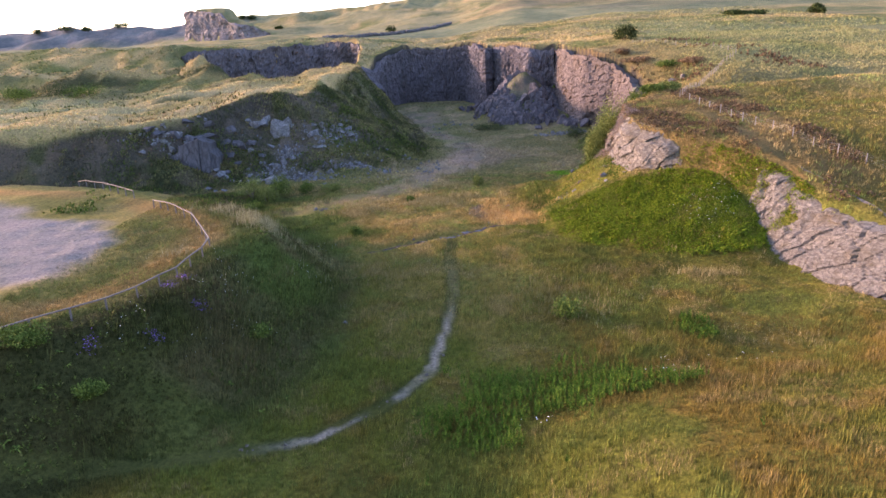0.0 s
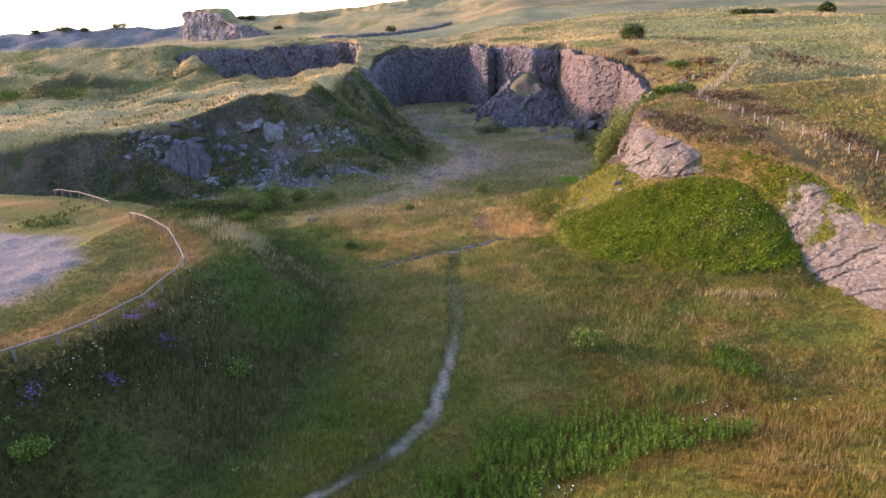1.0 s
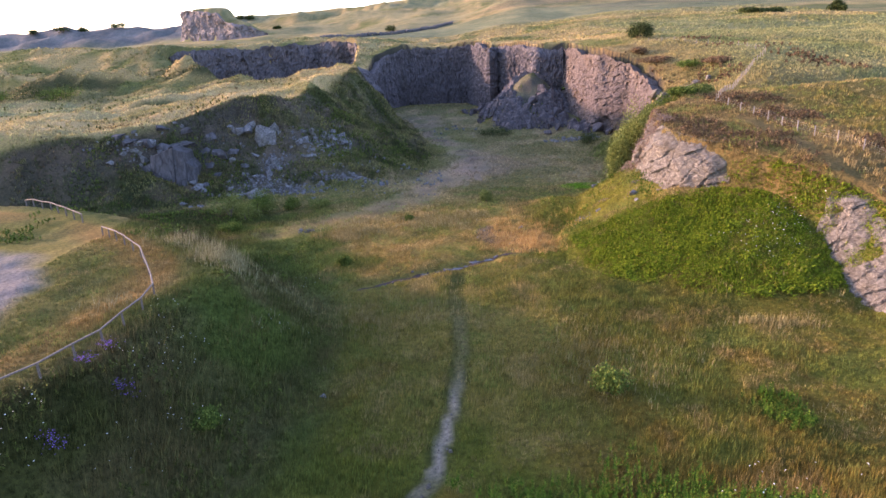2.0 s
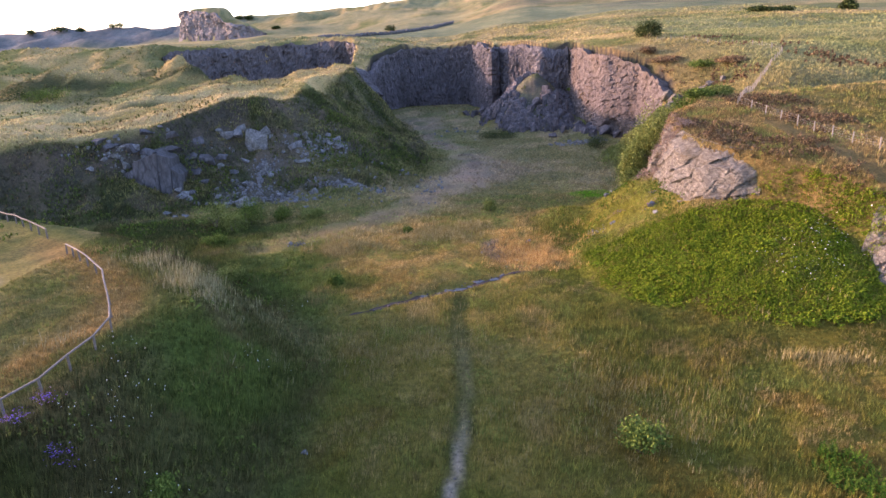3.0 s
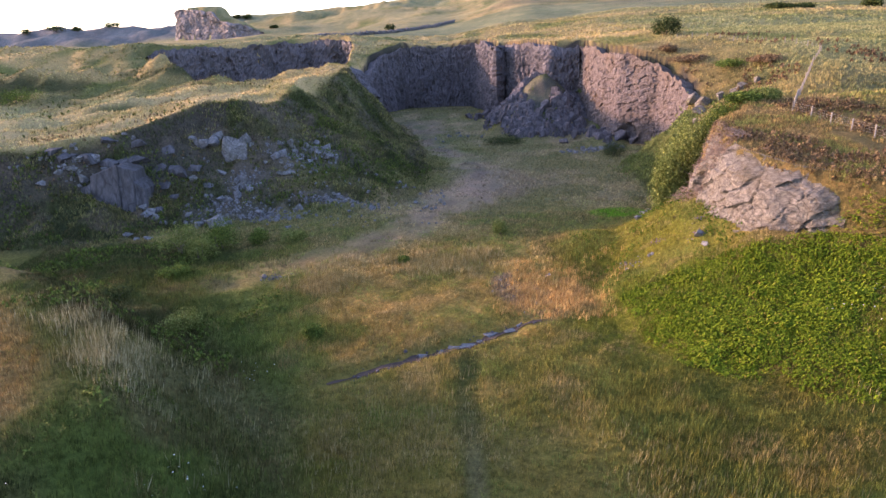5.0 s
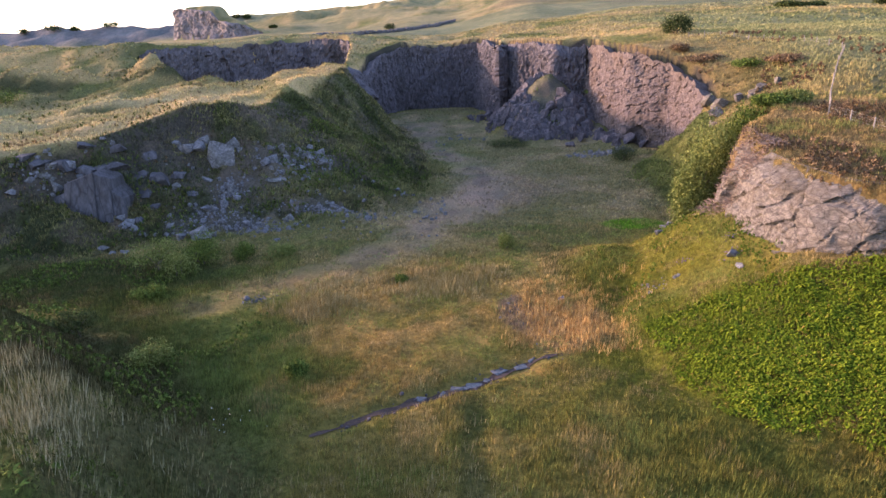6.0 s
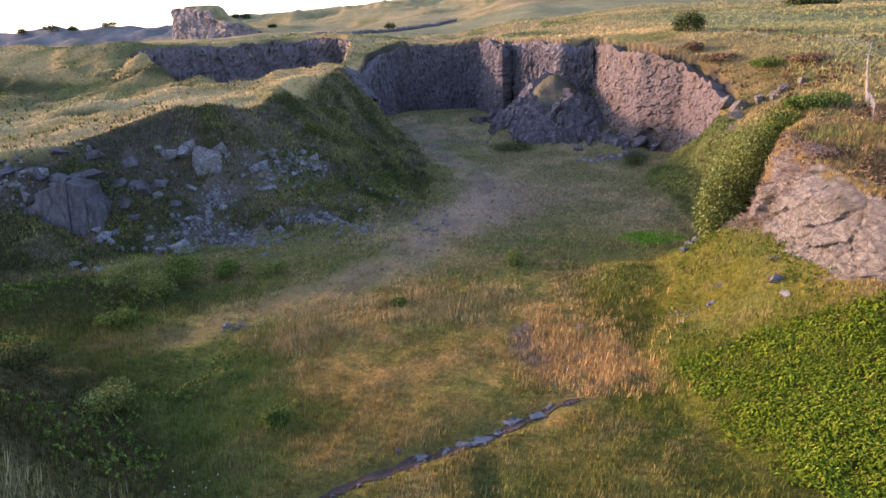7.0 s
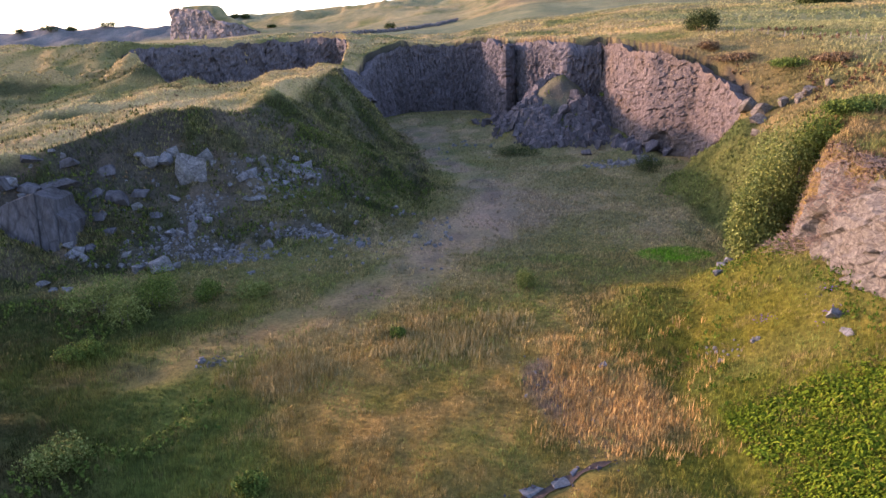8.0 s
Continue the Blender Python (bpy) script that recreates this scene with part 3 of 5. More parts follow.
        depth = lean * (1 - v) + outcrop * np.clip(mask, -1.2, 1.0) + depth * np.clip(mask + 0.4, 0.1, 1)
    else:
        depth = depth * (0.35 + 0.65 * smooth(1.0, 0.9, v)) + lean * (1 - v) ** 1.3
    if hollow:
        hs, hz, ws, wz, deep_in = hollow
        depth = depth - deep_in * smooth(1.1, 0.7, np.hypot((s - hs) / ws, (z - hz) / wz) + 0.2 * fbm(s, z, 2, 2, seed + 31))
    px, py = p[None, :, 0] + out[None, :, 0] * depth, p[None, :, 1] + out[None, :, 1] * depth
    # the edge folds back under the turf
    px = np.concatenate([px, (p[:, 0] - out[:, 0] * 2.4)[None]])
    py = np.concatenate([py, (p[:, 1] - out[:, 1] * 2.4)[None]])
    z = np.concatenate([z, (zt - 0.9)[None]])
    rows += 1
    ix = np.arange(rows * k).reshape(rows, k)
    q = np.stack([ix[:-1, :-1], ix[:-1, 1:], ix[1:, 1:], ix[1:, :-1]], -1).reshape(-1, 4)
    ob = mesh_ob(name, np.stack([px, py, z], -1).reshape(-1, 3), q.tolist(), material)
    return tagged(ob, label, "rock face", kind="structure")


def plan(line):
    return [c[:2] for c in line]


def deep(level):
    return lambda x, y: np.full(np.shape(x), float(level))


lip = lambda x, y: upland(x, y) + 0.1
# the south pillar takes this dark rock too: its shade is partly colour
cliff("rock_face_back", plan(BACK_FACE)[:10], lip, deep(-1.0), M_BASALT, "tall dark columnar rock face at the quarry's head", 1.1, 1.0, ds=0.3, dv=0.4, seed=3, columns=0.65)
cliff("rock_face_east", [(34.6, 195.9)] + plan(BACK_FACE)[9:] + [(44.5, 142)], lip, deep(-1.0), M_BUFF, "sunlit pinkish rock face with shadowed foot", 1.0, 0.42, ds=0.24, dv=0.26, seed=11, columns=0.2, dip=-14, hollow=(27.6, 0.2, 2.6, 3.2, 1.5))
cliff("rock_face_pit", plan(PIT)[:6], lip, deep(-1.2), M_BASALT, "dark columnar rock face of the second pit", 1.7, 1.6, ds=0.6, dv=0.7, seed=17, columns=0.7)
cliff("rock_face_far", plan(CRAG)[:5], lambda x, y: upland(x, y) + crag_rise(x) + 1, lambda x, y: upland(x, y) - 1, M_CRAG, "distant greyish pink crag on the skyline", 3.6, 2.2, ds=1.2, dv=1.2, lean=5, seed=23)
low_floor = lambda x, y: floor_level(x, y) - 0.6
cliff("rock_face_knoll", plan(RIGHT)[3:8] + [(30.4, 77.4)], lip, low_floor, M_LIME, "pale weathered limestone face of the grassy knoll", 2.3, 0.7, ds=0.18, dv=0.2, lean=3.2, seed=31, columns=0.3, outcrop=0.8, bare=1.05, dip=-30, cap=0.84)
cliff("rock_face_slab", [(36.4, 69.4)] + plan(RIGHT)[10:15], lip, low_floor, M_LIME, "leaning slab of pale weathered limestone", 2.2, 0.6, ds=0.2, dv=0.2, lean=5.4, seed=37, columns=0.3, outcrop=1.3, bare=1.3, dip=-32)
cliff("rock_face_nose", [(-27, 172), (-24.5, 182), (-23, 192), (-22.5, 203), (-22, 212)], lip, lambda x, y: upland(x, y) - 8.0, M_BASALT, "dark broken rock on the nose of the grassy ridge", 1.4, 1.0, ds=0.35, dv=0.35, lean=5.0, seed=47, columns=0.3, outcrop=1.2, bare=0.9)

# ---- growing things and stones: builders ----
rng = np.random.default_rng(7)


def fast_mesh(name, verts, size, material, colours=None):
    """A mesh of separate triangles (size 3) or quads (size 4) from an array of corners."""
    n = len(verts)
    me = bpy.data.meshes.new(name)
    me.vertices.add(n)
    me.vertices.foreach_set("co", np.asarray(verts, np.float32).ravel())
    me.loops.add(n)
    me.loops.foreach_set("vertex_index", np.arange(n, dtype=np.int32))
    me.polygons.add(n // size)
    me.polygons.foreach_set("loop_start", np.arange(0, n, size, dtype=np.int32))
    me.materials.append(material)
    me.update(calc_edges=True)
    if colours is not None:
        layer = me.color_attributes.new("cover", "FLOAT_COLOR", "POINT")
        layer.data.foreach_set("color", np.concatenate([colours, np.ones((n, 1))], 1).astype(np.float32).ravel())
    return me


def surface(x, y):
    return ground_level(x, y) + fbm(x, y, 1.6, 2, 81) * 0.10 * smooth(130, 100, y)


def cover_material(name, low=0.44, high=1.5):
    m, t, b = shader(name, 0.8, 0.1)
    cover = t.nodes.new("ShaderNodeVertexColor")
    cover.layer_name = "cover"
    rnd = t.nodes.new("ShaderNodeNewGeometry").outputs["Random Per Island"]
    c = mix_node(t, "MULTIPLY", 1.0, cover.outputs[0], ramp_node(t, rnd, [(0.0, (low, low * 1.08, low)), (0.6, (1.12, 1.12, 1.08)), (1.0, (high, high * 0.92, high * 0.82))]))
    t.links.new(c, b.inputs["Base Color"])
    return m


def blades(x, y, height, width, count, lean=0.35, colour=None):
    """Thin upright triangles, count to each root."""
    n = len(x)
    z = surface(x, y)
    x, y, z, h, w = (np.repeat(v, count) for v in (x, y, z, height, width))
    a, b = rng.uniform(0, 2 * np.pi, n * count), rng.uniform(0, 2 * np.pi, n * count)
    r = np.sqrt(rng.uniform(0, 1, n * count)) * h * 0.45
    x, y = x + np.cos(b) * r, y + np.sin(b) * r
    h = h * rng.uniform(0.5, 1.15, n * count)
    l = h * rng.uniform(0, lean, n * count)
    dx, dy = np.cos(a) * w / 2, np.sin(a) * w / 2
    v = np.stack([np.stack([x - dx, y - dy, z - 0.08], -1), np.stack([x + dx, y + dy, z - 0.08], -1), np.stack([x + np.cos(b) * l + 0.12 * h, y + np.sin(b) * l, z + h], -1)], 1)
    if colour is None:
        return v.reshape(-1, 3), None
    # a green foot with shade in its colour, and a bleached, lightened seed head
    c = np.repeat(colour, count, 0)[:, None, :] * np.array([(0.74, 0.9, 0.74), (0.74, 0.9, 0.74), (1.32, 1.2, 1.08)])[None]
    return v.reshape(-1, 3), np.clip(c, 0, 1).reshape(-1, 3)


def leaves(px, py, pz, size, tilt=0.9):
    """Kite-shaped leaves at the given places, turned at random."""
    n = len(px)
    a = rng.uniform(0, 2 * np.pi, n)
    t = rng.normal(0, tilt, n)
    f = np.stack([np.cos(a) * np.cos(t), np.sin(a) * np.cos(t), np.sin(t)], -1)
    s = np.stack([-np.sin(a), np.cos(a), rng.normal(0, 0.5, n)], -1)
    p = np.stack([px, py, pz], -1)
    k = size[:, None]
    return np.stack([p - f * k, p + s * k * 0.5, p + f * k, p - s * k * 0.5], 1).reshape(-1, 3)


def stuff(name, me, label, category):
    return tagged(new(name, me), label, category, kind="stuff")


M_BLADE = cover_material("grass_blades")
M_TURF = cover_material("short_upland_blades", 0.78, 1.4)
M_BRACKEN = leaf_material("bracken_fronds", [(0.0, (0.03, 0.06, 0.004)), (0.5, (0.105, 0.155, 0.010)), (0.93, (0.165, 0.21, 0.015)), (1.0, (0.21, 0.15, 0.035))])
M_NETTLE = leaf_material("nettle_leaves", [(0.0, (0.02, 0.05, 0.005)), (0.6, (0.055, 0.11, 0.010)), (1.0, (0.13, 0.18, 0.026))])
M_HERB = leaf_material("dark_herb_leaves", [(0.0, (0.02, 0.026, 0.008)), (0.55, (0.07, 0.092, 0.018)), (0.85, (0.105, 0.128, 0.03)), (1.0, (0.15, 0.14, 0.05))], 0.9)
M_WILLOW = leaf_material("willow_leaves", [(0.0, (0.065, 0.09, 0.022)), (0.6, (0.145, 0.175, 0.045)), (1.0, (0.25, 0.265, 0.085))])
M_SHRUB = leaf_material("shrub_leaves", [(0.0, (0.035, 0.06, 0.014)), (0.6, (0.09, 0.135, 0.026)), (1.0, (0.17, 0.21, 0.045))])
M_THORN = leaf_material("thorn_leaves", [(0.0, (0.02, 0.035, 0.012)), (1.0, (0.07, 0.09, 0.03))])
M_HEATH = leaf_material("heather_sprigs", [(0.0, (0.065, 0.045, 0.03)), (0.6, (0.16, 0.105, 0.06)), (1.0, (0.27, 0.185, 0.10))])
M_STRAW = leaf_material("straw_stems", [(0.0, (0.17, 0.14, 0.055)), (0.6, (0.31, 0.25, 0.11)), (1.0, (0.46, 0.39, 0.21))])
M_PALE = leaf_material("bleached_grass", [(0.0, (0.18, 0.16, 0.075)), (0.6, (0.32, 0.28, 0.15)), (1.0, (0.50, 0.45, 0.29))])
M_WHITE = leaf_material("white_petals", [(0.0, (0.6, 0.6, 0.58)), (1.0, (0.85, 0.85, 0.82))])
M_PURPLE = leaf_material("purple_petals", [(0.0, (0.10, 0.05, 0.20)), (1.0, (0.26, 0.14, 0.42))])
M_RUST = leaf_material("rusty_flowering_grass", [(0.0, (0.32, 0.19, 0.065)), (0.6, (0.50, 0.31, 0.11)), (1.0, (0.60, 0.45, 0.19))])


def simple_material(name, dark, light, scale, roughness=0.85):
    m, t, b = shader(name, roughness, 0.2)
    co = t.nodes.new("ShaderNodeNewGeometry").outputs["Position"]
    n = noise_node(t, co, scale, 6, 0.7)
    t.links.new(ramp_node(t, n, [(0.3, dark), (0.7, light)]), b.inputs["Base Color"])
    bump_node(t, b, n, 0.5, 0.02)
    return m


M_TWIGS = simple_material("dead_twigs", (0.11, 0.075, 0.055), (0.26, 0.19, 0.145), 6)
M_BARK = simple_material("grey_bark", (0.07, 0.055, 0.045), (0.16, 0.13, 0.11), 9)
M_WOOD = simple_material("weathered_timber", (0.09, 0.075, 0.065), (0.21, 0.18, 0.16), 12)
M_POST = simple_material("silvered_fence_post", (0.15, 0.13, 0.112), (0.31, 0.28, 0.245), 14)
M_WIRE = simple_material("galvanised_wire", (0.28, 0.28, 0.28), (0.40, 0.40, 0.40), 20, 0.5)
M_WALL = simple_material("lichened_wall_stone", (0.06, 0.06, 0.065), (0.17, 0.165, 0.165), 1.5)
M_WETSTONE = simple_material("damp_stone", (0.05, 0.052, 0.054), (0.17, 0.172, 0.178), 5.0, 0.75)
M_MUD = simple_material("dark_wet_peat", (0.025, 0.018, 0.015), (0.07, 0.05, 0.04), 4, 0.85)


def pick(n, x0, x1, y0, y1, keep):
    """n random places in a rectangle, thinned by the weight keep(x, y)."""
    x, y = rng.uniform(x0, x1, n), rng.uniform(y0, y1, n)
    k = keep(x, y) > rng.uniform(0, 1, n)
    return x[k], y[k]


# ---- grass ----
def stony(x, y):
    return np.clip(sum(hump(x, y, *c) for c in SCREE) * (0.75 + 0.8 * fbm(x, y, 3, 3, 131)), 0, 1)


def bare(x, y):
    """How bare the ground is: 1 on rock faces, path, yard and track."""
    d3, _ = outline(BENCH, x, y)
    yard = smooth(9, 13, d3) * smooth(88, 80, y)
    dp, _ = along(PATH, x, y)
    foot = smooth(0.75, 0.4, dp) * smooth(80, 60, y) * (1 - 0.5 * smooth(46, 54, y))
    dt, _ = along(TRACK, x, y)
    dq, wq = outline(QUARRY, x, y)
    track = smooth(5.6, 2.6, dt + fbm(x, y, 5, 3, 57) * 2.2) * 0.97 * smooth(-26, -19, x) * smooth(0, 2, dq) * (0.7 + 0.3 * smooth(-0.2, 0.2, fbm(x, y, 2.5, 3, 66)))
    rock = ((wq < 2.8) & (dq > -2.6) & (dq < wq + 1.0)) * 1.0
    ds, _ = along(STREAM, x, y)
    return np.clip(np.maximum.reduce([yard * 0.97, foot, track, rock, smooth(0.9, 0.5, ds)]), 0, 1)


def meadow(name, n, area, h0, h1, w0, w1, count, label, material=None):
    x, y = pick(n, *area, lambda x, y: (1 - bare(x, y)) * (1 - 0.8 * smooth(0.2, 0.5, stony(x, y))) * (1 - 0.6 * smooth(0.7, 1.5, surface(x, y)) * smooth(160, 168, y) * smooth(215, 205, y) * smooth(6, 10, x) * smooth(48, 40, x)))
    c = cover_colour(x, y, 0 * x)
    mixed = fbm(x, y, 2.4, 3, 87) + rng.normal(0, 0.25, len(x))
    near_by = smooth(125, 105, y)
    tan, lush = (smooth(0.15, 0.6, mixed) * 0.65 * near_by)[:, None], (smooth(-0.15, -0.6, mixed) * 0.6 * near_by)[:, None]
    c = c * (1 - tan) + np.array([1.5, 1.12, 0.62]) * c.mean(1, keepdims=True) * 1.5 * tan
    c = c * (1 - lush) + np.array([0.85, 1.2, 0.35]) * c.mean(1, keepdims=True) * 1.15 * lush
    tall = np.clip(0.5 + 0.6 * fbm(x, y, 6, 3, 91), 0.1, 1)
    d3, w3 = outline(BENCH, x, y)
    # bank grass darkened: dark herbs among it, and the bank's shade as colour
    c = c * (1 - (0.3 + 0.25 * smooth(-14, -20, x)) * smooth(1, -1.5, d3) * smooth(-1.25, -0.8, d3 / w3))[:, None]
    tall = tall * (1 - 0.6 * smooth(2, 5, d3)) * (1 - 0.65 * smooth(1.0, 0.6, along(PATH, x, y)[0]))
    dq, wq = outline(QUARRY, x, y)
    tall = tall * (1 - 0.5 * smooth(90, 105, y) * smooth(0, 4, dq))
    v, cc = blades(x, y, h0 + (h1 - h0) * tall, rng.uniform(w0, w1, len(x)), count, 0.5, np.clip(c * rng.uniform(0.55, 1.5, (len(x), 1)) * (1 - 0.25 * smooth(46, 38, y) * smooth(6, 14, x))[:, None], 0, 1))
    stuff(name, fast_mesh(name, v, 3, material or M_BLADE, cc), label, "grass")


FLOOR_GRASS = "long summer grass, green and bleached, on the quarry floor"
meadow("meadow_grass", 118000, (-33, 36, 16, 91), 0.16, 0.52, 0.018, 0.04, 7, FLOOR_GRASS)
meadow("meadow_grass", 42000, (-48, 38, 91, 118), 0.16, 0.52, 0.04, 0.08, 5, FLOOR_GRASS)
meadow("meadow_grass", 20000, (-22, 42, 118, 172), 0.16, 0.5, 0.07, 0.14, 5, FLOOR_GRASS)
meadow("upland_grass", 80000, (-125, 125, 106, 205), 0.2, 0.55, 0.09, 0.2, 4, "tawny upland grass along the quarry's rim", M_TURF)
meadow("upland_grass", 20000, (38, 112, 56, 107), 0.2, 0.5, 0.05, 0.10, 5, "tawny upland grass beyond the wire fence", M_TURF)
meadow("upland_grass", 30000, (-170, 150, 200, 330), 0.2, 0.55, 0.25, 0.5, 4, "tawny upland grass along the quarry's rim", M_TURF)


def on_slope(x, y):
    d, w = outline(QUARRY, x, y)
    return smooth(0, 1.5, d) * smooth(3, -1, d - w) * (w > 6) * (x < 5)


def slope_tufts(name, n, area, h0, h1, w0, w1, count, label):
    """Turf, rank grass and dead stalks over the quarry's west slope, in patches."""
    x, y = pick(n, *area, lambda x, y: on_slope(x, y) * (1 - 0.92 * smooth(0.15, 0.5, stony(x, y))) * (0.35 + 0.65 * smooth(-0.3, 0.2, fbm(x, y, 3, 3, 117))))
    c = cover_colour(x, y, 0 * x)
    kind = fbm(x, y, 3.5, 3, 118) + rng.normal(0, 0.2, len(x))
    k = (smooth(0.1, 0.5, kind) * 0.8)[:, None]
    c = c * (1 - k) + np.array([0.17, 0.16, 0.07]) * k
    k = (smooth(-0.1, -0.5, kind) * 0.8)[:, None]
    c = c * (1 - k) + np.array([0.055, 0.072, 0.026]) * k
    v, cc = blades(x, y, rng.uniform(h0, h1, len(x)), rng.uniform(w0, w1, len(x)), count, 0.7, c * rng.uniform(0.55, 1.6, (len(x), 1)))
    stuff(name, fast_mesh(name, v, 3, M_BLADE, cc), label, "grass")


slope_tufts("slope_grass", 62000, (-66, 4, 104, 158), 0.2, 0.6, 0.06, 0.13, 5, "rough tufts of grass and dead stalks on the quarry slope")
slope_tufts("slope_grass", 22000, (-34, -4, 158, 215), 0.25, 0.6, 0.10, 0.2, 5, "rough tufts of grass on the ridge's flank")


def patch(name, material, n, cx, cy, rx, ry, turn, h0, h1, w, count, label, lean=0.4, category="grass"):
    """A stand of tall grass of one kind round a place."""
    r = max(rx, ry) * 1.6
    x, y = pick(n, cx - r, cx + r, cy - r, cy + r, lambda x, y: smooth(0.15, 0.95, hump(x, y, cx, cy, rx, ry, turn) + 0.4 * fbm(x, y, 4, 3, 97)))
    v, _ = blades(x, y, rng.uniform(h0, h1, len(x)), np.full(len(x), w), count, lean)
    stuff(name, fast_mesh(name, v, 3, material), label, category)


patch("bleached_grass", M_PALE, 5600, -18.3, 62, 6.2, 2.0, -50, 0.6, 1.1, 0.032, 6, "pale bleached grass on the bank's shoulder")
patch("rusty_grass", M_RUST, 6500, 8.8, 83, 4.6, 6.6, 0, 0.35, 0.65, 0.05, 6, "rust-coloured flowering grass beside the stream")
patch("straw_grass", M_STRAW, 12000, -2.5, 92, 6.0, 3.6, 12, 0.4, 0.75, 0.06, 6, "straw-coloured grass island beside the track")
patch("straw_grass", M_STRAW, 5000, -11.0, 88.5, 3.6, 2.0, 10, 0.4, 0.75, 0.06, 6, "straw-coloured grass island beside the track")
patch("straw_grass", M_STRAW, 3200, 25.5, 57.5, 4.5, 1.2, -12, 0.5, 0.9, 0.05, 6, "straw-coloured grass below the bracken")
patch("straw_grass", M_STRAW, 900, 25, 43, 4, 2.4, -15, 0.3, 0.6, 0.025, 4, "straw-coloured grass on the hillside")
patch("straw_grass", M_STRAW, 7000, -4, 63, 9, 5, 8, 0.3, 0.65, 0.04, 4, "straw-coloured grass on the quarry floor")
patch("straw_grass", M_STRAW, 5000, 12, 52, 7, 6, 8, 0.3, 0.65, 0.04, 4, "straw-coloured grass on the quarry floor")


# ---- bracken, nettles, herbs ----
def herbs(name, material, x, y, height, leaf, count, label, category, tilt=0.5):
    z = surface(x, y)
    n = len(x)
    h = np.repeat(height * rng.uniform(0.6, 1.15, n), count)
    u = rng.uniform(0.35, 1, n * count)
    a, r = rng.uniform(0, 2 * np.pi, n * count), rng.uniform(0.05, 0.45, n * count) * np.repeat(height, count) * (1.25 - u)
    v = leaves(np.repeat(x, count) + np.cos(a) * r, np.repeat(y, count) + np.sin(a) * r, np.repeat(z, count) + h * u, leaf * rng.uniform(0.6, 1.2, n * count), tilt)
    stuff(name, fast_mesh(name, v, 4, material), label, category)


def in_bracken(x, y):
    d, s = along([(26, 79.5), (30, 75.5), (32.5, 72.8)], x, y)
    return smooth(14.0, 10.8, d + fbm(x, y, 4, 3, 101) * 1.6) * smooth(0, 3, y - x * 0.2 - 54) * smooth(78.5, 76.0, y + 0.3 * (x - 26)) * (x > 14)


def fronds(name, material, x, y, reach, count, label, category, droop=0.55, width=0.15, folds=2):
    """Arching fronds set round each crown: strips that rise, spread and droop to a point."""
    n = len(x)
    z = surface(x, y)
    x, y, z, k = (np.repeat(v, count) for v in (x, y, z, reach))
    m = n * count
    a = np.tile(np.arange(count) * 2 * np.pi / count, n) + rng.uniform(-0.5, 0.5, m)
    k = k * rng.uniform(0.7, 1.2, m)
    rise, fall = rng.uniform(0.75, 1.15, m), droop * rng.uniform(0.6, 1.5, m)
    out = []
    for i in range(folds + 1):
        u = i / folds
        r, h = k * (0.12 + 0.8 * u), k * (rise * (0.55 + 0.75 * u) - fall * u * u * 1.3)
        w = width * k * (0.35 + 1.3 * u) * (1 - u) ** 0.6 + 0.01
        c = np.stack([x + np.cos(a) * r, y + np.sin(a) * r, z + h], -1)
        d = np.stack([-np.sin(a) * w, np.cos(a) * w, 0.25 * w], -1)
        out.append((c - d, c + d))
    v = np.stack([np.stack([out[i][0], out[i][1], out[i + 1][1], out[i + 1][0]], 1) for i in range(folds)], 1)
    stuff(name, fast_mesh(name, v.reshape(-1, 3), 4, material), label, category)


def spires(name, material, x, y, height, leaf, tiers, label, category):
    """Upright leafy stems: pairs of leaves standing out and up round each, smaller towards the tip."""
    n = len(x)
    z = surface(x, y)
    x, y, z, h = (np.repeat(v, tiers * 2) for v in (x, y, z, height))
    m = n * tiers * 2
    u = np.tile(np.repeat(np.linspace(0.25, 1.0, tiers), 2), n)
    a = np.repeat(rng.uniform(0, 2 * np.pi, n * tiers), 2) + np.tile([0, np.pi], n * tiers)
    k = leaf * (1.25 - 0.75 * u) * rng.uniform(0.8, 1.2, m)
    f = np.stack([np.cos(a) * 0.8, np.sin(a) * 0.8, rng.uniform(0.2, 0.8, m)], -1) * k[:, None]
    d = np.stack([-np.sin(a), np.cos(a), 0 * a], -1) * (k * 0.32)[:, None]
    p = np.stack([x, y, z + h * u], -1)
    v = np.stack([p, p + f * 0.6 + d, p + f * 1.5, p + f * 0.6 - d], 1)
    stuff(name, fast_mesh(name, v.reshape(-1, 3), 4, material), label, category)


x, y = pick(52000, 13, 42, 56, 82, lambda x, y: in_bracken(x, y) * (upland(x, y) - surface(x, y) > 0.5) * (0.55 + 0.45 * smooth(-0.2, 0.2, fbm(x, y, 1.6, 2, 105))))
fronds("bracken", M_BRACKEN, x, y, 0.30 + 0.14 * fbm(x, y, 1.3, 2, 106) + rng.uniform(-0.06, 0.10, len(x)), 6, "dense green bracken covering the mound below the rock", "fern")
x, y = pick(5200, -4, 18, 25, 44, lambda x, y: smooth(0.3, 0.7, hump(x, y, 7, 35.5, 8.5, 4.0, 12) + 0.45 * fbm(x, y, 3.0, 3, 103)))
spires("nettle_bed", M_NETTLE, x, y, rng.uniform(0.5, 1.15, len(x)), 0.14, 8, "bright green nettle bed among the long grass", "plants")
x, y = pick(900, 16, 23, 41, 49, lambda x, y: smooth(0.3, 0.7, hump(x, y, 19.3, 45, 1.6, 2.6, -20) + 0.3 * fbm(x, y, 3, 3, 107)))
spires("nettle_bed", M_NETTLE, x, y, rng.uniform(0.4, 0.9, len(x)), 0.16, 6, "green nettles among the long grass", "plants")


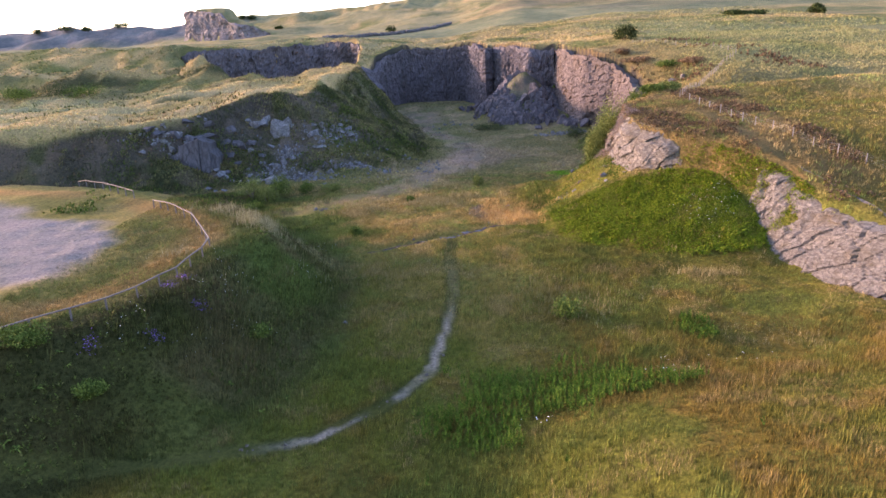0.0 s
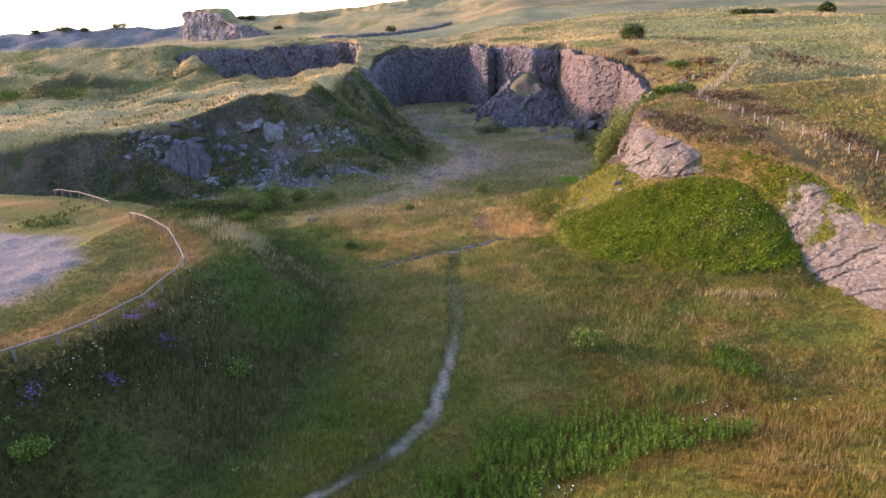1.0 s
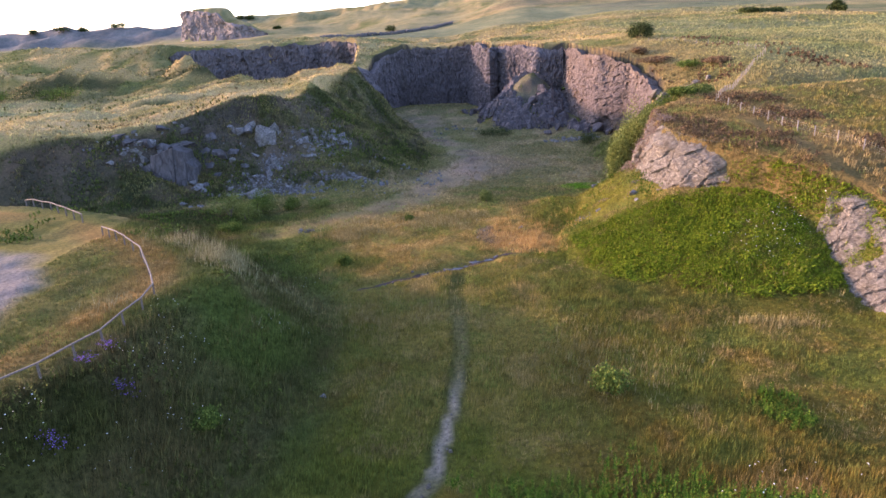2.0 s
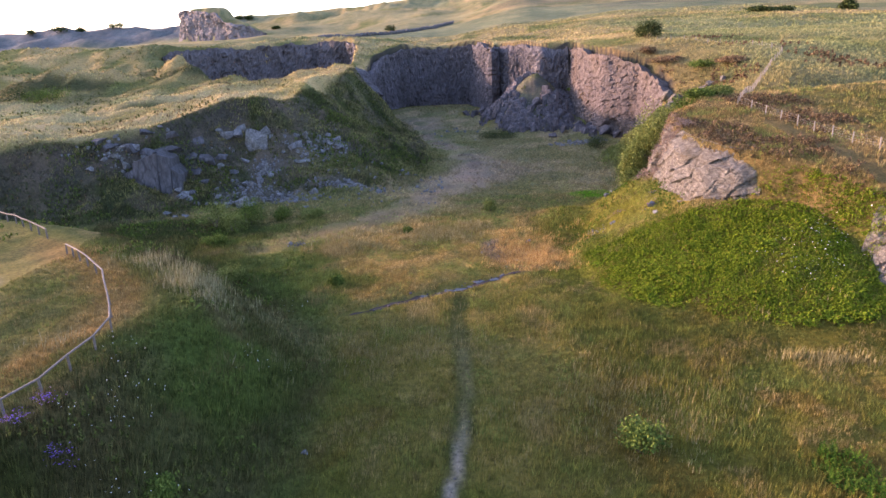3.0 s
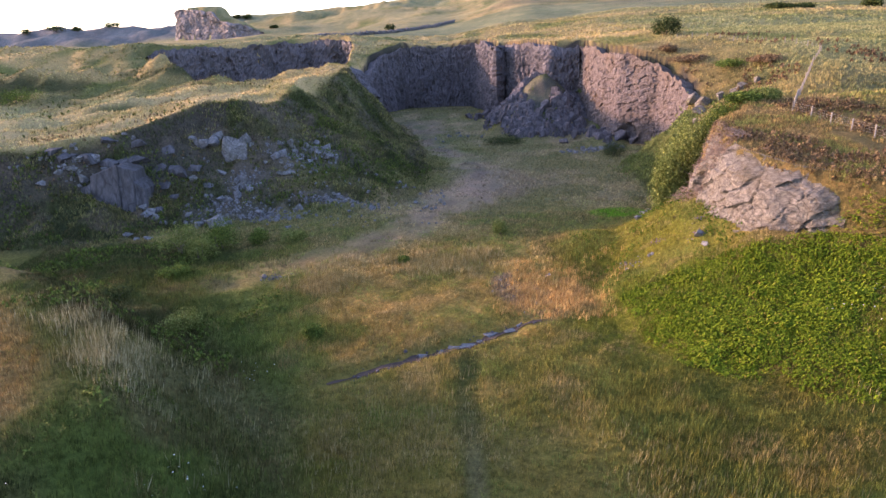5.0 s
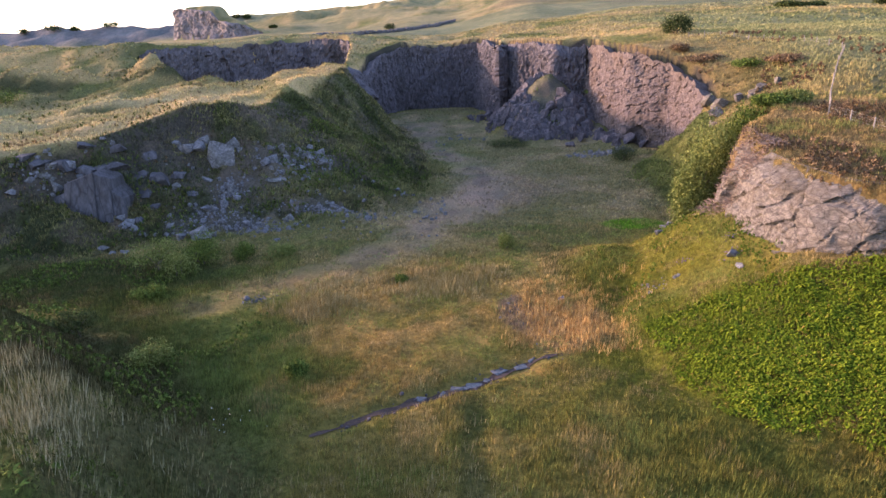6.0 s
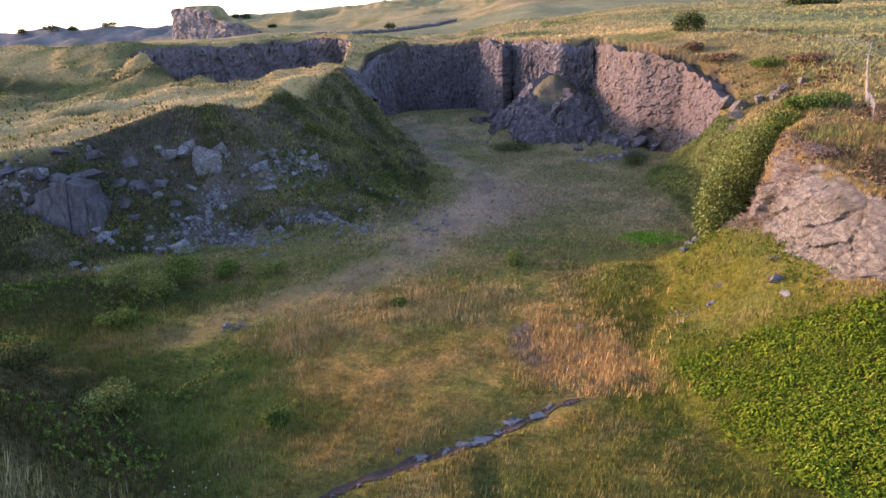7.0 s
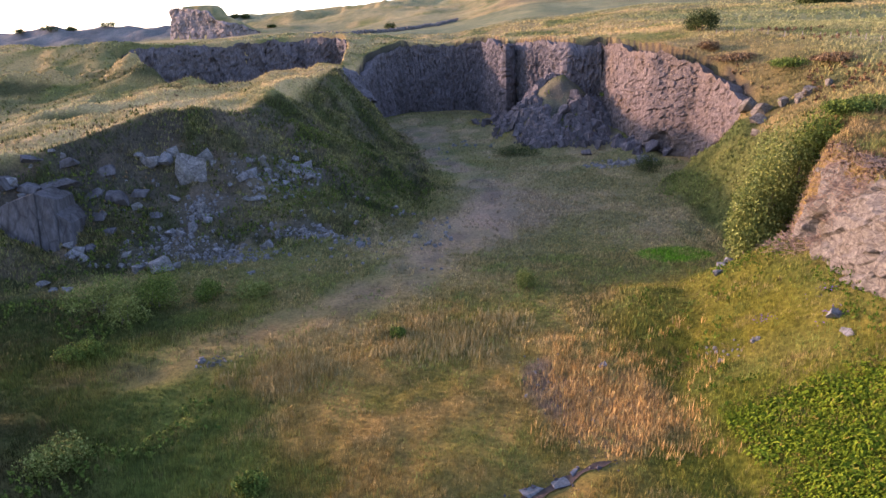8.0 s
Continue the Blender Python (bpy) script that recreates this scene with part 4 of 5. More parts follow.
x, y = pick(4200, 18, 46, 98, 150, lambda x, y: (outline(QUARRY, x, y)[0] > 0.3) * smooth(3.0, 0.5, outline(QUARRY, x, y)[0] - outline(QUARRY, x, y)[1]) * smooth(0.0, 0.5, fbm(x, y, 6, 3, 113)))
herbs("slope_scrub", M_WILLOW, x, y, rng.uniform(0.4, 0.9, len(x)), 0.12, 14, "rank green scrub on the slope below the willows", "scrub", 0.9)


def on_bank(x, y):
    d, w = outline(BENCH, x, y)
    return smooth(1, -1.5, d) * smooth(-1.15, -0.7, d / w) * smooth(-0.5, 0.3, fbm(x, y, 5, 3, 109) + 0.3)


x, y = pick(5200, -36, -8, 29, 70, lambda x, y: on_bank(x, y) * smooth(-0.1, 0.35, fbm(x, y, 3, 3, 119)))
spires("bank_herbs", M_HERB, x, y, rng.uniform(0.3, 0.75, len(x)), 0.15, 5, "dark leafy herbs covering the bank below the fence", "plants")
x, y = pick(9000, -36, -6, 28, 72, lambda x, y: on_bank(x, y) * smooth(0.3, -0.3, fbm(x, y, 4, 3, 119)))
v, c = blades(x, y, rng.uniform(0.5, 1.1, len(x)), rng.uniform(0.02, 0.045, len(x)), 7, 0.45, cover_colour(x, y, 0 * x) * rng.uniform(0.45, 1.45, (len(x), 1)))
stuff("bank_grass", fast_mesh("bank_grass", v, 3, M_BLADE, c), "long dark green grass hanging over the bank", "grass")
x, y = pick(5000, -45, -14, 70, 104, lambda x, y: smooth(0.0, 0.5, fbm(x, y, 7, 3, 111)) * (1 - bare(x, y)) * smooth(-12, -18, x))
herbs("rank_herbs", M_SHRUB, x, y, rng.uniform(0.3, 0.6, len(x)), 0.14, 9, "dark rank herbs at the foot of the quarry bank", "plants", 0.9)


def on_ridge(x, y):
    d, w = outline(QUARRY, x, y)
    return smooth(1, 3, d) * smooth(2, -2, d - w) * (w > 9) * smooth(-0.1, 0.4, fbm(x, y, 5, 3, 115)) * (x < 5)


x, y = pick(2400, -130, -25, 122, 245, lambda x, y: smooth(0.15, 0.5, fbm(x, y, 9, 3, 73)) * (outline(QUARRY, x, y)[0] < -2) * (outline(PIT, x, y)[0] < -1))
herbs("upland_rushes", M_HERB, x, y, rng.uniform(0.4, 0.9, len(x)), 0.24, 7, "dark rushes and heather tufts on the western upland", "plants", 1.1)
x, y = pick(9000, -70, 2, 104, 200, on_ridge)
herbs("ridge_herbs", M_HERB, x, y, rng.uniform(0.3, 0.7, len(x)), 0.19, 6, "dark rank herbs patching the quarry slope", "plants", 0.9)
x, y = pick(2600, 6, 36, 168, 214, lambda x, y: (ground_level(x, y) > 0.5) * (outline(QUARRY, x, y)[0] > 1.5) * smooth(0.0, 0.4, fbm(x, y, 5, 3, 136) + 0.4 * smooth(20, 10, x)))
herbs("talus_herbs", M_SHRUB, x, y, rng.uniform(0.3, 0.7, len(x)), 0.2, 10, "olive green herbs growing over the talus", "plants", 0.9)
x, y = pick(5000, -70, 2, 104, 200, lambda x, y: on_ridge(x + 31, y + 17))
herbs("ridge_heather", M_HEATH, x, y, rng.uniform(0.25, 0.5, len(x)), 0.17, 6, "brown heather patching the quarry slope", "heather", 0.9)


def flowers(name, material, spots, n, spread, height, size, label):
    pts = []
    for cx, cy in spots:
        pts.append(np.stack([rng.normal(cx, spread, n), rng.normal(cy, spread, n)], -1))
    p = np.concatenate(pts)
    v = leaves(p[:, 0], p[:, 1], surface(p[:, 0], p[:, 1]) + height * rng.uniform(0.8, 1.2, len(p)), size * rng.uniform(0.7, 1.3, len(p)), 0.25)
    stuff(name, fast_mesh(name, v, 4, material), label, "flowers")


flowers("white_flowers", M_WHITE, [(-17.3, 47.5), (-16.8, 49), (-18.2, 45.5), (-20.5, 40.5), (-17, 40.2), (-21.5, 38), (-19, 52), (-12.5, 56), (-13, 70), (-15, 43)], 16, 0.9, 0.62, 0.045, "white daisies scattered over the bank")
flowers("white_flowers", M_WHITE, [(29.5, 68.5), (31.5, 68.5), (28, 66), (32.5, 70), (33.5, 68), (27, 68.5), (30.5, 66.5)], 22, 1.1, 0.72, 0.055, "white flower heads standing above the bracken")
flowers("white_flowers", M_WHITE, [(15.5, 39), (14, 37), (20, 37.5), (5, 31)], 8, 0.8, 0.8, 0.05, "white flower heads among the nettles")
flowers("purple_flowers", M_PURPLE, [(-20.2, 46.5), (-20.6, 44.8), (-18, 43.5), (-22.8, 37.2), (-19.6, 39.2)], 90, 0.3, 0.55, 0.05, "purple vetch on the bank below the fence")
flowers("purple_flowers", M_PURPLE, [(22.0, 84.6), (19.5, 87.2), (22.5, 86.5)], 30, 0.35, 0.5, 0.07, "pinkish purple flowers beside the fallen rock")


# ---- shrubs and trees ----
def shrub(name, x, y, width, height, material, label, category="shrub", n=1800, leaf=0.16, lobes=7, stems=5, seed=0, sink=0.1):
    """A bush on several bent stems with a crown of leaf clumps."""
    g = np.random.default_rng(seed + 1000)
    base = new(name)
    z0 = float(surface(np.array([x]), np.array([y]))[0]) - sink
    base.location = (x, y, z0)
    centres = []
    for i in range(lobes):
        a, r = g.uniform(0, 2 * math.pi), math.sqrt(g.uniform(0, 1)) * 0.36 * width
        centres.append((math.cos(a) * r, math.sin(a) * r, height * g.uniform(0.35, 0.74) * (1 - 0.35 * (r / (0.36 * width)) ** 2)))
    for i in range(stems):
        c = centres[i % lobes]
        bm = bmesh.new()
        prev, rad = None, 0.035 * height / 2
        foot = Vector((g.uniform(-0.08, 0.08) * width, g.uniform(-0.08, 0.08) * width, 0))
        for k in range(5):
            t = k / 4
            p = foot.lerp(Vector(c), t) + Vector((0, 0, 0.12 * height * math.sin(t * 3.1)))
            ring = [bm.verts.new(p + Vector((math.cos(b), math.sin(b), 0)) * rad * (1 - 0.75 * t)) for b in (0, 1.26, 2.51, 3.77, 5.03)]
            if prev:
                for q in range(5):
                    bm.faces.new((prev[q], prev[(q + 1) % 5], ring[(q + 1) % 5], ring[q]))
            prev = ring
        part("stem", bm, M_BARK, base)
    which = g.integers(0, lobes, n)
    c = np.array(centres)[which]
    d = g.normal(0, 1, (n, 3))
    d /= np.linalg.norm(d, axis=1)[:, None]
    r = g.uniform(0.35, 1.2, n) ** 0.7
    lump = 1 + 0.25 * np.sin(d[:, 0] * 5 + which) * np.sin(d[:, 1] * 6 + which * 2)
    p = c + d * (r * lump)[:, None] * np.array([width * 0.27, width * 0.27, height * 0.30])
    p[:, 2] = np.clip(p[:, 2], 0.05, None)
    crown = new("crown", fast_mesh("crown", leaves(p[:, 0], p[:, 1], p[:, 2], leaf * g.uniform(0.6, 1.3, n)), 4, material))
    crown.parent = base
    return tagged(base, label, category)


DARKBUSH = "dark green rounded bush standing in rank grass"
for i, (x, y, w, h, m, lab) in enumerate((
    (-30.5, 101, 4.6, 3.8, M_WILLOW, "large leafy sallow bush at the bank's foot"), (-26.6, 102.5, 4.2, 3.3, M_SHRUB, "dark leafy sallow bush at the bank's foot"), (-27.4, 98.6, 3.4, 2.4, M_WILLOW, "yellow-green sallow bush at the bank's foot"),
    (-22.0, 103.5, 2.2, 1.9, M_SHRUB, "small dark green bush beside the track"), (-18.3, 103.5, 2.6, 1.7, M_WILLOW, "light green low bush beside the track"),
    (-28.0, 92.5, 2.4, 1.5, M_SHRUB, DARKBUSH), (-29.4, 83.3, 2.8, 2.3, M_THORN, DARKBUSH), (-22.2, 79.2, 2.6, 2.0, M_WILLOW, "grey-green rounded bush below the bench"),
    (9.9, 48.0, 1.9, 2.3, M_SHRUB, "olive green sallow bush alone in the grass"), (6.4, 102.5, 1.6, 2.2, M_WILLOW, "thin light green sapling on the quarry floor"), (-11.0, 76.5, 1.4, 1.2, M_SHRUB, "small green sapling in the grass"),
    (-4.4, 93.5, 1.1, 1.0, M_SHRUB, "small green sapling in the grass"), (32.9, 152, 4.2, 2.8, M_THORN, "dark green bush among fallen stones"), (14.5, 176, 7.5, 2.0, M_THORN, "dark low bush at the foot of the talus"),
    (-26.5, 36.5, 2.6, 1.2, M_SHRUB, "dull green fern clump on the bank"), (-14.2, 44.0, 1.6, 0.9, M_SHRUB, "green fern clump on the bank"), (-21.8, 34.6, 1.7, 0.9, M_SHRUB, "green fern clump on the bank"),
)):
    shrub("bush", x, y, w * 1.2, h * 1.12, m, lab, "bush", n=int(1200 + 700 * w), leaf=0.085, lobes=9, seed=i)
for i, (x, y, w, h, m) in enumerate(((25.2, 101.6, 3.8, 8.6, M_WILLOW), (26.6, 103.4, 4.4, 11.6, M_WILLOW), (28.4, 105.0, 4.8, 13.6, M_WILLOW), (30.8, 105.8, 4.4, 13.4, M_WILLOW), (33.2, 106.8, 4.4, 13.8, M_SHRUB), (36.0, 108.0, 4.0, 13.8, M_SHRUB), (38.8, 109.0, 3.8, 14.2, M_WILLOW), (25.0, 100.2, 2.8, 5.6, M_WILLOW))):
    h = max(1.4, (h - float(surface(np.array([x]), np.array([y]))[0])) / 1.02)
    tagged(shrub("willow", x, y, w, h, m, "spreading green willow on the slope behind the knoll", "willow", n=9000, leaf=0.12, lobes=24, seed=40 + i), group="willows behind the knoll")
shrub("hawthorn", 53.5, 187, 6.5, 4.6, M_THORN, "dark rounded hawthorn standing on the rim", "tree", n=2600, leaf=0.22, lobes=10, seed=60)
for i, (x, y, w, h, m, lab) in enumerate((
    (38.3, 182, 8, 5.0, M_HEATH, "brown twiggy scrub hanging over the rock edge"), (36.8, 192, 4.5, 1.6, M_SHRUB, "green scrub on the rock edge"),
    (23.5, 210, 6, 2.4, M_SHRUB, "green scrub on the rock edge"), (50, 162, 7, 2.0, M_HEATH, "brown twiggy scrub on the slope"), (54, 153, 8, 1.6, M_SHRUB, "green scrub on the slope"), (48.5, 170, 4, 2.0, M_HEATH, "dark heather clump on the slope"), (58, 146, 7, 1.3, M_HEATH, "brown heather clump on the slope"),
    (-52, 270, 12, 8, M_HEATH, "brown scrub draped over the second pit's edge"), (-43, 270, 15, 9, M_HEATH, "brown scrub draped over the second pit's edge"), (-34, 264, 12, 9, M_HEATH, "brown scrub draped over the second pit's edge"), (-128, 330, 8, 5.5, M_THORN, "lone dark tree on the western upland"), (-30, 480, 7, 6, M_THORN, "lone dark tree in the walled field"),
    (118, 263, 10, 2.4, M_THORN, "dark gorse clump on the moor"), (127, 264, 9, 2.0, M_THORN, "dark gorse clump on the moor"), (150, 262, 6, 4, M_THORN, "lone dark bush on the moor"),
    (-97, 182, 12, 4.5, M_SHRUB, "green scrub in a hollow of the upland"), (-106, 186, 12, 5, M_THORN, "green scrub in a hollow of the upland"), (-114, 180, 10, 4, M_SHRUB, "green scrub in a hollow of the upland"), (-122, 190, 12, 5, M_SHRUB, "green scrub in a hollow of the upland"), 
)):
    shrub("scrub", x, y, w, h, m, lab, "scrub", n=2400 if y < 300 else 900, leaf=0.17 if y < 230 else 0.42, lobes=11, seed=70 + i, sink=3.4 if i == 0 else 4.0 if y > 264 and x < -30 else 0.3)
for i, (x, y, w) in enumerate(((-545, 930, 16), (-500, 925, 20), (-475, 930, 14), (-430, 935, 18), (-330, 940, 18), (-318, 940, 14), (-262, 935, 16), (-248, 935, 14), (-170, 745, 8))):
    tagged(shrub("far_tree", x, y, w, w * 0.5, M_THORN, "dark tree on the distant skyline", "tree", n=500, leaf=1.0, lobes=6, seed=100 + i), group="skyline trees")
x, y = pick(6500, 24, 46, 60, 106, lambda x, y: smooth(-0.25, 0.3, fbm(x, y, 5, 3, 121)) * (upland(x, y) - surface(x, y) < 0.8))
herbs("heather", M_HEATH, x, y, rng.uniform(0.3, 0.55, len(x)), 0.13, 14, "brown heather along the knoll's edge", "heather", 0.9)
x, y = pick(1500, 42, 75, 125, 180, lambda x, y: smooth(0.0, 0.9, fbm(x, y, 9, 3, 123)) * (upland(x, y) - surface(x, y) < 0.8))
herbs("heather", M_HEATH, x, y, rng.uniform(0.5, 0.9, len(x)), 0.25, 14, "brown heather on the slope above the rock face", "heather", 0.9)


x, y = pick(9000, -60, 4, 104, 150, lambda x, y: (outline(QUARRY, x, y)[0] > 0.5) * smooth(1.0, -1.0, outline(QUARRY, x, y)[0] - outline(QUARRY, x, y)[1]) * smooth(-0.1, 0.35, fbm(x, y, 5, 3, 127)))
herbs("slope_herbs", M_SHRUB, x, y, rng.uniform(0.2, 0.7, len(x)), 0.12, 12, "low dark green herbs over the shaded quarry slope", "plants", 0.9)


x, y = pick(2600, 12, 26, 80, 102, lambda x, y: smooth(0.05, 0.4, fbm(x, y, 3, 3, 143)) * smooth(0.3, 0.6, hump(x, y, 20, 91, 8, 13)) * (upland(x, y) - surface(x, y) > 1.5))
herbs("apron_herbs", M_NETTLE, x, y, rng.uniform(0.25, 0.6, len(x)), 0.085, 10, "fresh green herbs on the grassy apron below the knoll", "plants", 0.9)
x, y = pick(700, -34, -10, 28, 60, lambda x, y: on_bank(x, y) * smooth(0.1, 0.5, fbm(x, y, 6, 2, 147)))
fronds("bank_ferns", M_SHRUB, x, y, rng.uniform(0.25, 0.45, len(x)), 7, "dull green ferns scattered among the bank's dark herbs", "fern")


# ---- stones ----
def stone_mesh(name, seed, material, corners=12, flat=0.7):
    """An angular broken stone about a metre across: the hull of scattered corners, its edges slightly worn."""
    g = random.Random(seed)
    bm = bmesh.new()
    for k in range(corners):
        d = Vector((g.gauss(0, 1), g.gauss(0, 1), g.gauss(0, 1))).normalized()
        d = Vector([math.copysign(abs(c) ** flat, c) for c in d])
        bm.verts.new(d * g.uniform(0.36, 0.56))
    hull = bmesh.ops.convex_hull(bm, input=bm.verts[:])
    bmesh.ops.delete(bm, geom=[v for v in hull["geom_interior"] if isinstance(v, bmesh.types.BMVert)], context="VERTS")
    bmesh.ops.dissolve_limit(bm, angle_limit=0.2, verts=bm.verts[:], edges=bm.edges[:])
    bmesh.ops.bevel(bm, geom=bm.edges[:], offset=0.01, segments=1, affect="EDGES")
    me = bpy.data.meshes.new(name)
    bm.to_mesh(me)
    bm.free()
    me.materials.append(material)
    return me


CRAGS = [stone_mesh("boulder", 50 + s, M_LIME) for s in range(3)]
DARKS = [stone_mesh("boulder", 60 + s, M_BASALT) for s in range(3)]
STONES = [stone_mesh("boulder", s, M_BOULDER, 14 if s < 4 else 11) for s in range(12)]


def boulder(x, y, sx, sy, sz, kind, label="blue-grey angular boulder lying on the quarry slope", turn=0.0, lift=0.2, group=""):
    ob = new("boulder", STONES[kind % 12])
    ob.location = (x, y, float(surface(np.array([x]), np.array([y]))[0]) + sz * lift)
    ob.rotation_euler, ob.scale = (0.2 * math.sin(x * 7), 0.25 * math.cos(y * 5), turn), (sx * 1.15, sy * 1.15, sz * 1.15)
    return tagged(ob, label, "boulder", group)


boulder(-31.0, 126.2, 4.4, 3.6, 3.6, 3, "large blue-grey boulder high on the quarry slope", 2.2, 0.12)
for i, (x, y, a, b, c) in enumerate(((-35.4, 126.2, 2.4, 1.8, 1.8), (-33.9, 126.4, 2.0, 1.6, 2.0), (-33.6, 128.2, 1.4, 1.2, 1.3), (-29.8, 128.4, 2.0, 1.4, 1.6), (-28.8, 128.0, 1.0, 0.9, 0.9), (-36.9, 126.2, 1.3, 1.0, 0.9),
    (-24.5, 128.6, 2.2, 1.6, 1.5), (-25.2, 127.0, 1.4, 1.1, 1.2), (-23.3, 131.2, 1.3, 1.2, 1.7), (-22.8, 129.8, 1.2, 0.9, 1.2), (-22.3, 124.2, 3.2, 1.2, 0.7), (-20.3, 135.8, 1.5, 1.1, 1.0), (-18.4, 133.0, 1.5, 1.0, 1.3), (-17.6, 130.1, 1.6, 1.0, 0.9), (-21.5, 127.4, 1.4, 0.9, 0.9), (-20.4, 128.6, 1.2, 1.0, 0.8), (-19.6, 130.6, 1.0, 0.8, 0.9), (-21.6, 132.6, 0.9, 0.8, 0.8), (-19.2, 134.4, 0.9, 0.8, 0.8),
    (-32.2, 123.1, 2.0, 0.9, 0.6), (-35.7, 120.5, 1.4, 1.1, 1.2), (-28.7, 121.9, 1.6, 1.3, 1.9), (-28.2, 120.8, 1.2, 1.0, 1.0), (-29.3, 119.4, 1.9, 1.3, 1.3), (-30.0, 118.2, 1.2, 1.0, 0.9), (-31.2, 118.3, 1.3, 0.9, 0.9), (-27.6, 120.1, 1.0, 0.9, 0.9), (-20.2, 116.7, 1.5, 1.0, 1.0), (-10.0, 117.4, 1.4, 1.1, 1.0), (-4.1, 120.0, 0.8, 0.7, 0.6), (-19.0, 115.6, 0.8, 0.6, 0.5),
    (-30.2, 111.8, 2.9, 2.0, 2.1), (-31.8, 111.3, 1.4, 1.2, 1.2), (-28.6, 112.4, 1.2, 1.0, 0.9), (-39.2, 113.4, 1.7, 1.3, 1.5), (-38.0, 112.9, 1.3, 1.1, 1.1), (-40.2, 114.0, 1.1, 0.9, 0.8), (-40.0, 108.4, 1.3, 1.0, 0.8), (-36.8, 107.0, 1.2, 1.0, 0.9), (-38.6, 107.4, 0.8, 0.7, 0.5), (-20.3, 110.2, 1.4, 0.8, 0.5), (-10.6, 130.6, 0.7, 0.6, 0.5), (-7.1, 131.6, 1.0, 0.8, 0.6),
    (-47.7, 118.8, 2.0, 1.4, 1.5), (-46.4, 118.2, 1.5, 1.2, 1.3), (-48.9, 117.6, 1.4, 1.2, 1.1), (-49.6, 116.0, 1.3, 1.1, 1.0), (-51.2, 115.2, 1.4, 1.0, 0.9), (-48.0, 115.4, 1.2, 1.3, 1.6), (-52.6, 113.4, 1.2, 0.9, 0.8), (-15.4, 121.6, 1.0, 0.8, 0.5), (-16.8, 119.6, 1.1, 0.9, 0.6), (-34.0, 113.6, 0.9, 0.8, 0.7), (-25.4, 115.8, 1.0, 0.8, 0.8), (-24.0, 116.2, 0.9, 0.7, 0.7), (-22.6, 114.2, 0.7, 0.6, 0.5), (-13.0, 116.0, 0.7, 0.6, 0.5))):
    boulder(x, y, a, b, c, i, turn=i * 1.3, group="boulders on the quarry slope")
for i, (x, y, s, lab) in enumerate(((22.2, 84.5, 1.0, "pale fallen block below the knoll"), (22.7, 99.5, 1.0, "pale stone on the grassy apron"), (21.6, 98.6, 0.9, "pale stone on the grassy apron"), (20.6, 96.6, 0.8, "pale stone on the grassy apron"), (9.4, 87.8, 0.7, "grey stone among rusty grass"), (22.0, 83.0, 0.8, "pale fallen block below the knoll"), (34.0, 121, 2.2, "pale block at the end of the rock face"), (33.0, 119.2, 2.0, "pale block at the end of the rock face"), (-8.5, 49.0, 0.4, "small pale stone in the grass"))):
    boulder(x, y, s, s * 0.8, s * 0.8, i + 5, lab, i * 0.9)


def scree(name, material, x, y, size, label, category="stones", sink=0.2):
    """Many small angular stones joined into one mesh."""
    g = np.random.default_rng(len(x))
    base = np.array([(-1, -1, -1), (1, -1, -1), (1, 1, -1), (-1, 1, -1), (-0.7, -0.7, 1), (0.7, -0.8, 0.8), (0.8, 0.6, 1), (-0.6, 0.8, 0.9)]) * 0.5
    faces = np.array([(0, 3, 2, 1), (4, 5, 6, 7), (0, 1, 5, 4), (1, 2, 6, 5), (2, 3, 7, 6), (3, 0, 4, 7)])
    n = len(x)
    a = g.uniform(0, 6.28, n)
    v = base[None] * (1 + g.normal(0, 0.18, (n, 8, 3))) * (size[:, None, None] * g.uniform(0.6, 1.2, (n, 1, 3)))
    c, s = np.cos(a)[:, None], np.sin(a)[:, None]
    t = g.normal(0, 0.4, (n, 1))
    vx, vy, vz = v[..., 0] * c - v[..., 1] * s, v[..., 0] * s + v[..., 1] * c, v[..., 2]
    vx, vz = vx * np.cos(t) - vz * np.sin(t), vx * np.sin(t) + vz * np.cos(t)
    p = np.stack([vx + x[:, None], vy + y[:, None], vz + (surface(x, y) + size * sink)[:, None]], -1)
    f = (faces[None] + (np.arange(n) * 8)[:, None, None]).reshape(-1, 4)
    ob = mesh_ob(name, p.reshape(-1, 3), f.tolist(), material)
    return tagged(ob, label, category, kind="stuff")


def skewed(n, low, high):
    return low + (high - low) * rng.uniform(0, 1, n) ** 4.5


x, y = pick(46000, -62, 0, 106, 140, lambda x, y: np.maximum(stony(x, y) ** 1.5 * 0.8, 0.03 * smooth(134, 124, y)) * smooth(0, 2, outline(QUARRY, x, y)[0]) * smooth(110, 113, y + 0.12 * (x + 30)))
scree("scree", M_BOULDER, x, y, skewed(len(x), 0.06, 0.55), "loose blue-grey scree on the quarry slope")
x, y = pick(17000, 8, 46, 165, 226, lambda x, y: smooth(-0.4, 0.3, fbm(x, y, 6, 3, 135)) * (0.12 + 0.88 * smooth(10, 18, x + 0.12 * (200 - y))) * (ground_level(x, y) > 0.3) * (outline(QUARRY, x, y)[0] > -0.5))
scree("talus", M_BASALT, x, y, 0.2 + 1.9 * rng.uniform(0, 1, len(x)) ** 5, "dark broken rock talus below the back face")
x, y = pick(900, 24, 38, 156, 168, lambda x, y: hump(x, y, 31, 161, 8, 2.2, 20))
scree("rubble", M_BOULDER, x, y, skewed(len(x), 0.2, 1.0), "bar of grey rubble before the cave mouth")
x, y = pick(500, -6, 14, 172, 200, lambda x, y: smooth(0.25, 0.7, fbm(x, y, 5, 3, 137)))
